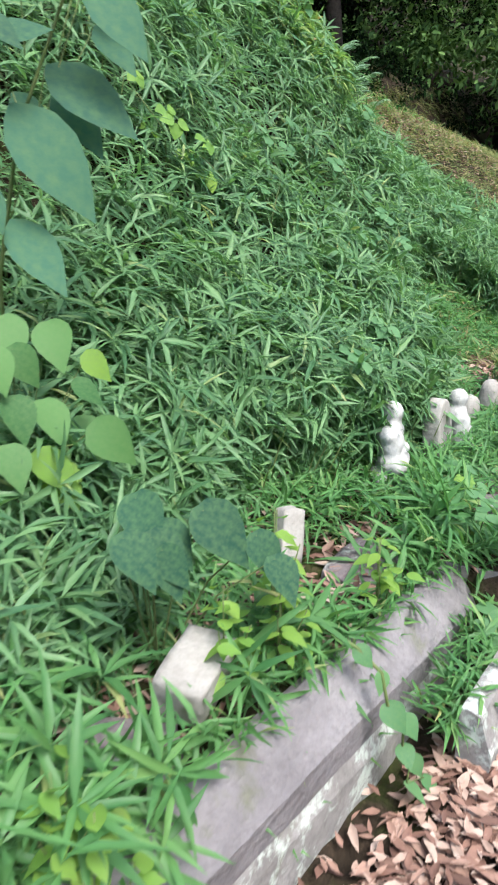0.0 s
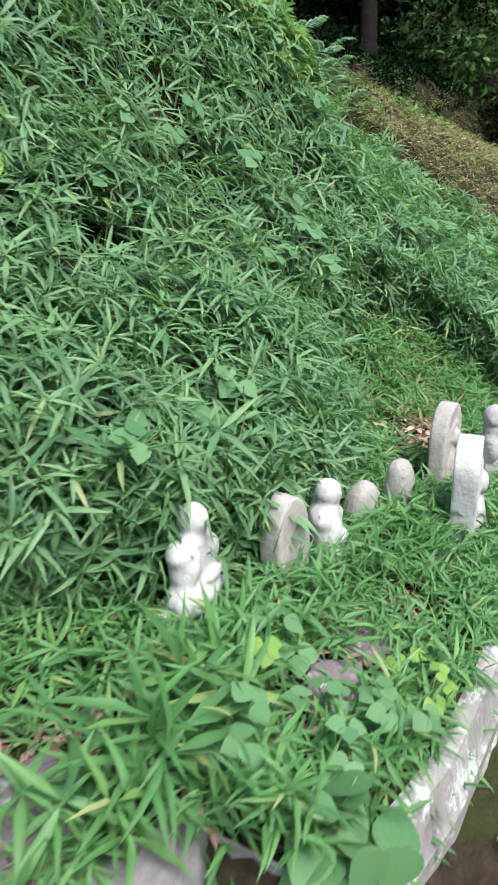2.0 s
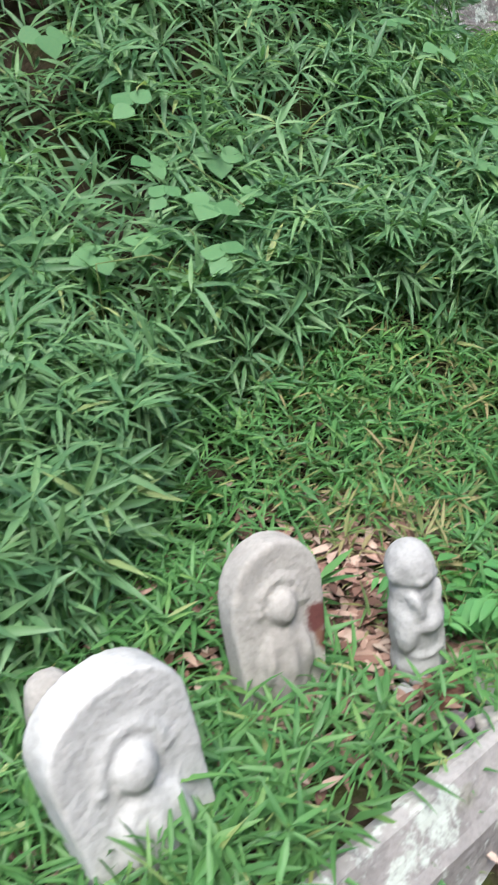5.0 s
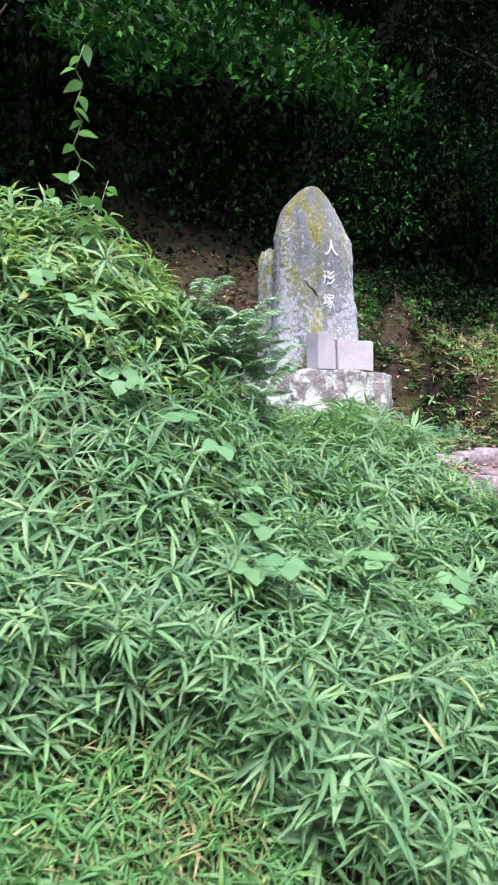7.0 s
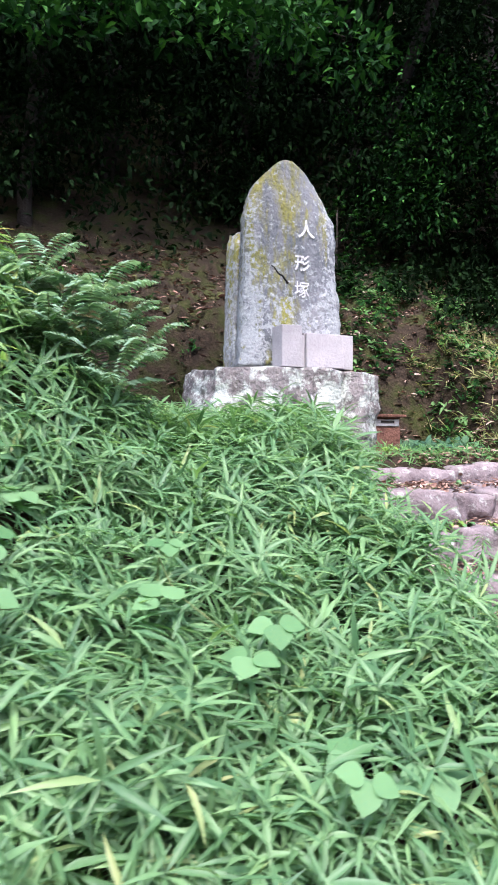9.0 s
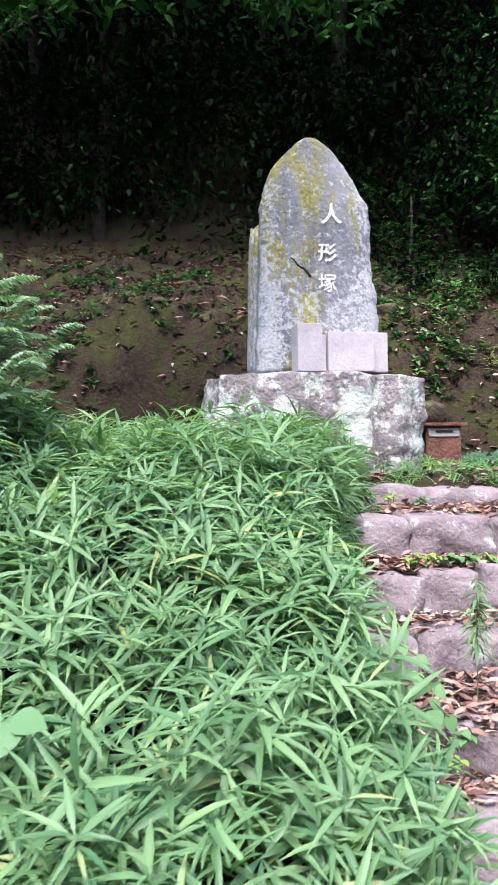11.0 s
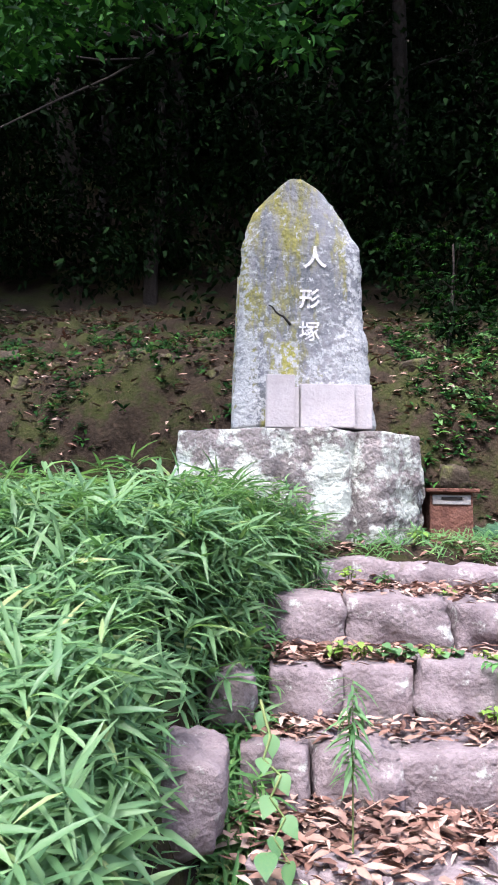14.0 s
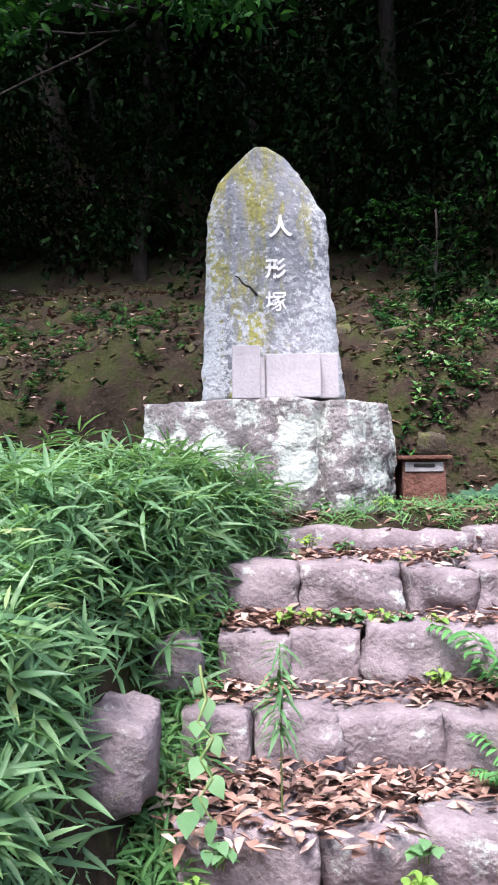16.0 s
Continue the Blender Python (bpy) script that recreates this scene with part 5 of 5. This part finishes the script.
loose("white_stone_block", "broken pale stone block lying on dry leaves", (0.19, 0.12, 0.105), GREY_STONE, pose(-6.63, -3.97, 0.485, 6, -6, 12), 71, power=0.2)
loose("white_stone_block", "upright pale stone half hidden by leaves", (0.08, 0.06, 0.18), GREY_STONE, pose(-5.84, -3.74, 0.40, -20, 16, -30), 72, power=0.2)
loose("grey_stone", "small grey stone among the weeds", (0.08, 0.06, 0.06), CONCRETE, pose(-6.38, -3.98, 0.36), 73)
for k, (x, y, s) in enumerate(((-5.75, -3.98, 0.26), (-5.03, -4.20, 0.18), (-4.80, -4.14, 0.16), (-6.85, -3.95, 0.22), (-4.22, -4.12, 0.15), (-4.12, -4.22, 0.13))):
    loose("flat_stone", "flat grey paving stone sunk in the terrace", (s, s * 0.8, 0.06), STEP_STONE, pose(x, y, float(ground_z(x, y)) + 0.012, 3, -3, 40 * k), 74 + k, power=0.35)
for k, (x, y, s, mat) in enumerate(((-3.36, -4.00, 0.085, RUST), (-3.28, -4.02, 0.065, GREY_STONE), (-3.39, -4.07, 0.05, STEP_STONE), (-3.33, -4.08, 0.055, GREY_STONE), (-3.17, -3.98, 0.07, GREY_STONE), (-3.43, -3.95, 0.04, WHITE_STONE), (-3.46, -3.55, 0.05, GREY_STONE))):
    loose("pebble", "small loose stone by the child statue", (s, s * 0.8, s * 0.55), mat, pose(x, y, float(ground_z(x, y)) + s * 0.18, 5, 5, 55 * k), 85 + k, power=0.5)


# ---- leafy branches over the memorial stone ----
# green leaf tones set very dark; the colour carries the shade under the wood
HALF_SHADE = leaf_material("half_shaded_leaf", ((0.0, (0.004, 0.019, 0.005)), (0.7, (0.011, 0.046, 0.010)), (1.0, (0.045, 0.14, 0.028))), 0.6, 0.15, spots=False)


def overhang():
    q = random.Random(5)
    rng = np.random.default_rng(5)
    x, y = -1.6, 4.2
    z = float(ground_z(x, y)) - 0.1
    thing = empty("overhanging_tree", pose(x, y, z), label="evergreen tree whose leafy branches overhang the memorial stone", category="tree", group="trees of the wood")
    bm = bmesh.new()
    limb(bm, bent((0, 0, 0), (0.1, 0.1, 3.6), q, 0.2), 0.09, 0.04, 9)
    cs, rs = [], []
    for tx, ty, tz in ((-2.2, -0.9, 3.75), (-1.85, -0.95, 3.62), (-1.5, -1.1, 3.72), (-1.25, -1.15, 3.60), (-1.0, -1.2, 3.64), (-0.75, -1.25, 3.72), (-0.45, -1.1, 3.75), (-0.2, -0.95, 3.70), (-1.6, -0.7, 4.0), (-0.9, -0.8, 4.0), (-0.3, -0.6, 4.05), (-1.2, -0.4, 4.2), (-3.0, 0.2, 3.6), (-3.2, 0.5, 3.3), (-2.0, 0.2, 4.3)):
        e = Vector((tx - x, ty - y, tz - z + 0.1))
        limb(bm, bent((0.1, 0.1, 3.4), e + Vector((0, 0, 0.1)), q, 0.25, 6), 0.018, 0.004, 6)
        for t in (0.9, 0.95, 1.0):
            c = Vector((0.1, 0.1, 3.4)).lerp(e, t)
            cs.append(tuple(c + Vector((q.uniform(-0.12, 0.12), q.uniform(-0.12, 0.12), q.uniform(-0.06, 0.1)))))
            rs.append(q.uniform(0.18, 0.36))
    part("trunk", bm, SHADED_BARK, thing)
    v, f = clump_leaves(cs, rs, 105, (0.05, 0.09), rng, 0.5, 0.5)
    array_mesh("crown", v, f, HALF_SHADE, thing)


overhang()
understory("hanging_foliage", 1.8, 5.5, 2.4, 3.4, 34, (0.9, 2.6), (0.3, 0.6), 130, 39, "hanging foliage at the edge of the wood, coloured dim for its shade", (0.05, 0.09), HALF_SHADE)


def small_maple(x, y, top, spots, seed):
    q, rng = random.Random(seed), np.random.default_rng(seed)
    z = float(ground_z(x, y)) - 0.05
    thing = empty("young_maple", pose(x, y, z), label="young maple with lobed leaves on the bank, coloured dark for its shade", category="tree", group="trees of the wood")
    bm = bmesh.new()
    limb(bm, bent((0, 0, 0), (0.05, 0.1, top - z), q, 0.15), 0.022, 0.008, 7)
    P, D = [], []
    for s in spots:
        e = Vector(s) - Vector((x, y, z))
        limb(bm, bent((0.03, 0.05, e.z * 0.7), e, q, 0.1, 4), 0.007, 0.002, 5)
        for _ in range(30):
            c = np.array(e) + rng.normal(0, (0.15, 0.10, 0.07))
            a0 = rng.uniform(0, 2 * np.pi)
            for a in (-1.2, -0.6, 0, 0.6, 1.2):
                P.append(c)
                D.append((math.cos(a0 + a), math.sin(a0 + a), -0.35))
    part("trunk", bm, SHADED_BARK, thing)
    n = len(P)
    v, f = blades(np.array(P), np.array(D), np.tile((0, -0.3, 1.0), (n, 1)), rng.uniform(0.03, 0.05, n), 0.014, 0.15)
    array_mesh("crown", v, f, HALF_SHADE, thing)


small_maple(1.25, 1.9, 3.9, ((0.95, 1.6, 3.45), (1.15, 1.6, 3.25), (1.35, 1.65, 3.5), (0.85, 1.55, 3.75), (1.05, 1.6, 3.0), (1.5, 1.7, 3.2), (1.25, 1.6, 3.75)), 33)

# low plants on the plot, the earth bank and beside the collection box
def ground_cover(name, x0, x1, y0, y1, n, per, size, seed, mat, label, keep=lambda x, y: x > -99, wide=(0.3, 0.5)):
    rng = np.random.default_rng(seed)
    x, y = rng.uniform(x0, x1, n), rng.uniform(y0, y1, n)
    ok = keep(x, y)
    x, y = x[ok], y[ok]
    P = np.stack([x, y, ground_z(x, y) + rng.uniform(0.0, 0.08, len(x))], -1)
    lean = unit(np.tile((0, -0.5, 1.0), (len(x), 1)) + 0.3 * rng.standard_normal((len(x), 3)))
    v, f = shoots(P, lean, per, size, wide, rng)
    tagged(array_mesh(name, v, f, mat), label, "undergrowth", kind="stuff")


ground_cover("bank_plants", 0.75, 6.0, 0.2, 3.0, 4600, (3, 6), (0.03, 0.075), 51, HALF_SHADE, "small leafy plants on the bank beside the memorial stone", lambda x, y: (wobble(x, y, 2) > -0.2) & ((x > 1.1) | (y > 0.7)))
ground_cover("bank_plants", -3.6, -0.5, 0.6, 2.8, 2100, (3, 5), (0.03, 0.07), 52, HALF_SHADE, "sparse leafy plants on the bare earth bank", lambda x, y: wobble(x, y, 3) > 0.1)
ground_cover("slope_plants", 0.9, 5.5, 0.0, 2.4, 1700, (3, 6), (0.03, 0.08), 57, HEARTGREEN, "low green plants among the dry leaves on the slope", lambda x, y: (wobble(x, y, 2) > -0.1) & ((x > 1.2) | (y > 0.8)))
ground_cover("plot_grass", -0.4, 1.9, -0.5, 0.05, 420, (4, 7), (0.04, 0.09), 53, GRASS, "tufts of grass in front of the rock plinth", wide=(0.08, 0.13))
ground_cover("box_shrub", 1.02, 1.5, 0.0, 0.5, 160, (4, 7), (0.06, 0.12), 54, DARKLEAF, "dark narrow-leaved shrub beside the collection box")
ground_cover("slope_grass", 1.5, 9.0, -2.6, 1.2, 5200, (4, 8), (0.06, 0.15), 55, DRY, "dry yellowish grass on the open slope", lambda x, y: ground_z(x, y) > 0.25, (0.07, 0.12))
ground_cover("front_grass", -3.4, -2.2, -3.75, -2.9, 380, (4, 8), (0.05, 0.11), 56, DRY, "dry and green grass at the foot of the bank", wide=(0.08, 0.13))


# mossy rocks in the earth bank
def bank_rocks():
    q = random.Random(77)
    for k in range(30):
        x, y = q.uniform(-3.0, 1.0), q.uniform(0.65, 1.9)
        s = q.uniform(0.08, 0.22)
        ob = stone("bank_rock", (s, s * 0.8, s * q.uniform(0.4, 0.75)), MOSSY, None, pose(x, y, float(ground_z(x, y)) - 0.02, q.uniform(-25, 25), q.uniform(-15, 15), q.uniform(0, 180)), seed=200 + k, power=0.25, rough=0.1)
        tagged(ob, "mossy brown rock half buried in the earth bank", "rock", "rocks in the earth bank")


bank_rocks()


def big_tufts():
    """Larger, fresher bamboo shoots that lean over the wall."""
    rng = np.random.default_rng(61)
    spots = ((-7.12, -4.0, 16), (-6.95, -4.1, 14), (-7.0, -3.85, 10), (-5.62, -4.12, 10), (-5.4, -4.15, 12), (-5.25, -4.05, 10), (-5.7, -4.02, 6), (-6.3, -4.05, 8), (-3.62, -3.72, 5), (-6.6, -4.0, 6))
    P = np.concatenate([np.stack([rng.normal(x, 0.07, n), rng.normal(y, 0.05, n), ground_z(np.full(n, x), np.full(n, y)) + rng.uniform(0.06, 0.2, n)], -1) for x, y, n in spots])
    lean = unit(np.tile((0.15, -0.5, 0.9), (len(P), 1)) + 0.4 * rng.standard_normal((len(P), 3)))
    v, f = shoots(P, lean, (5, 8), (0.12, 0.19), (0.10, 0.14), rng)
    tagged(array_mesh("bamboo_tufts", v, f, GRASS), "fresh bright bamboo tufts leaning over the wall", "bamboo grass", kind="stuff")


big_tufts()


def yellowing_crest():
    """Paler, partly yellowed shoots on the crest of the mound."""
    rng = np.random.default_rng(62)
    n = 240
    x, y = rng.uniform(-2.95, -2.08, n), rng.normal(-1.88, 0.13, n)
    out = slope_out(x, y)
    P = np.stack([x, y, cover_top(x, y) + rng.uniform(-0.05, 0.14, n)], -1)
    v, f = shoots(P, unit(out + 0.4 * rng.standard_normal((n, 3)) + (0, 0, 0.6)), (5, 8), (0.06, 0.12), (0.17, 0.26), rng)
    tagged(array_mesh("crest_shoots", v, f, YELLOWING), "pale yellowing shoots on the crest of the mound", "bamboo grass", kind="stuff")


yellowing_crest()
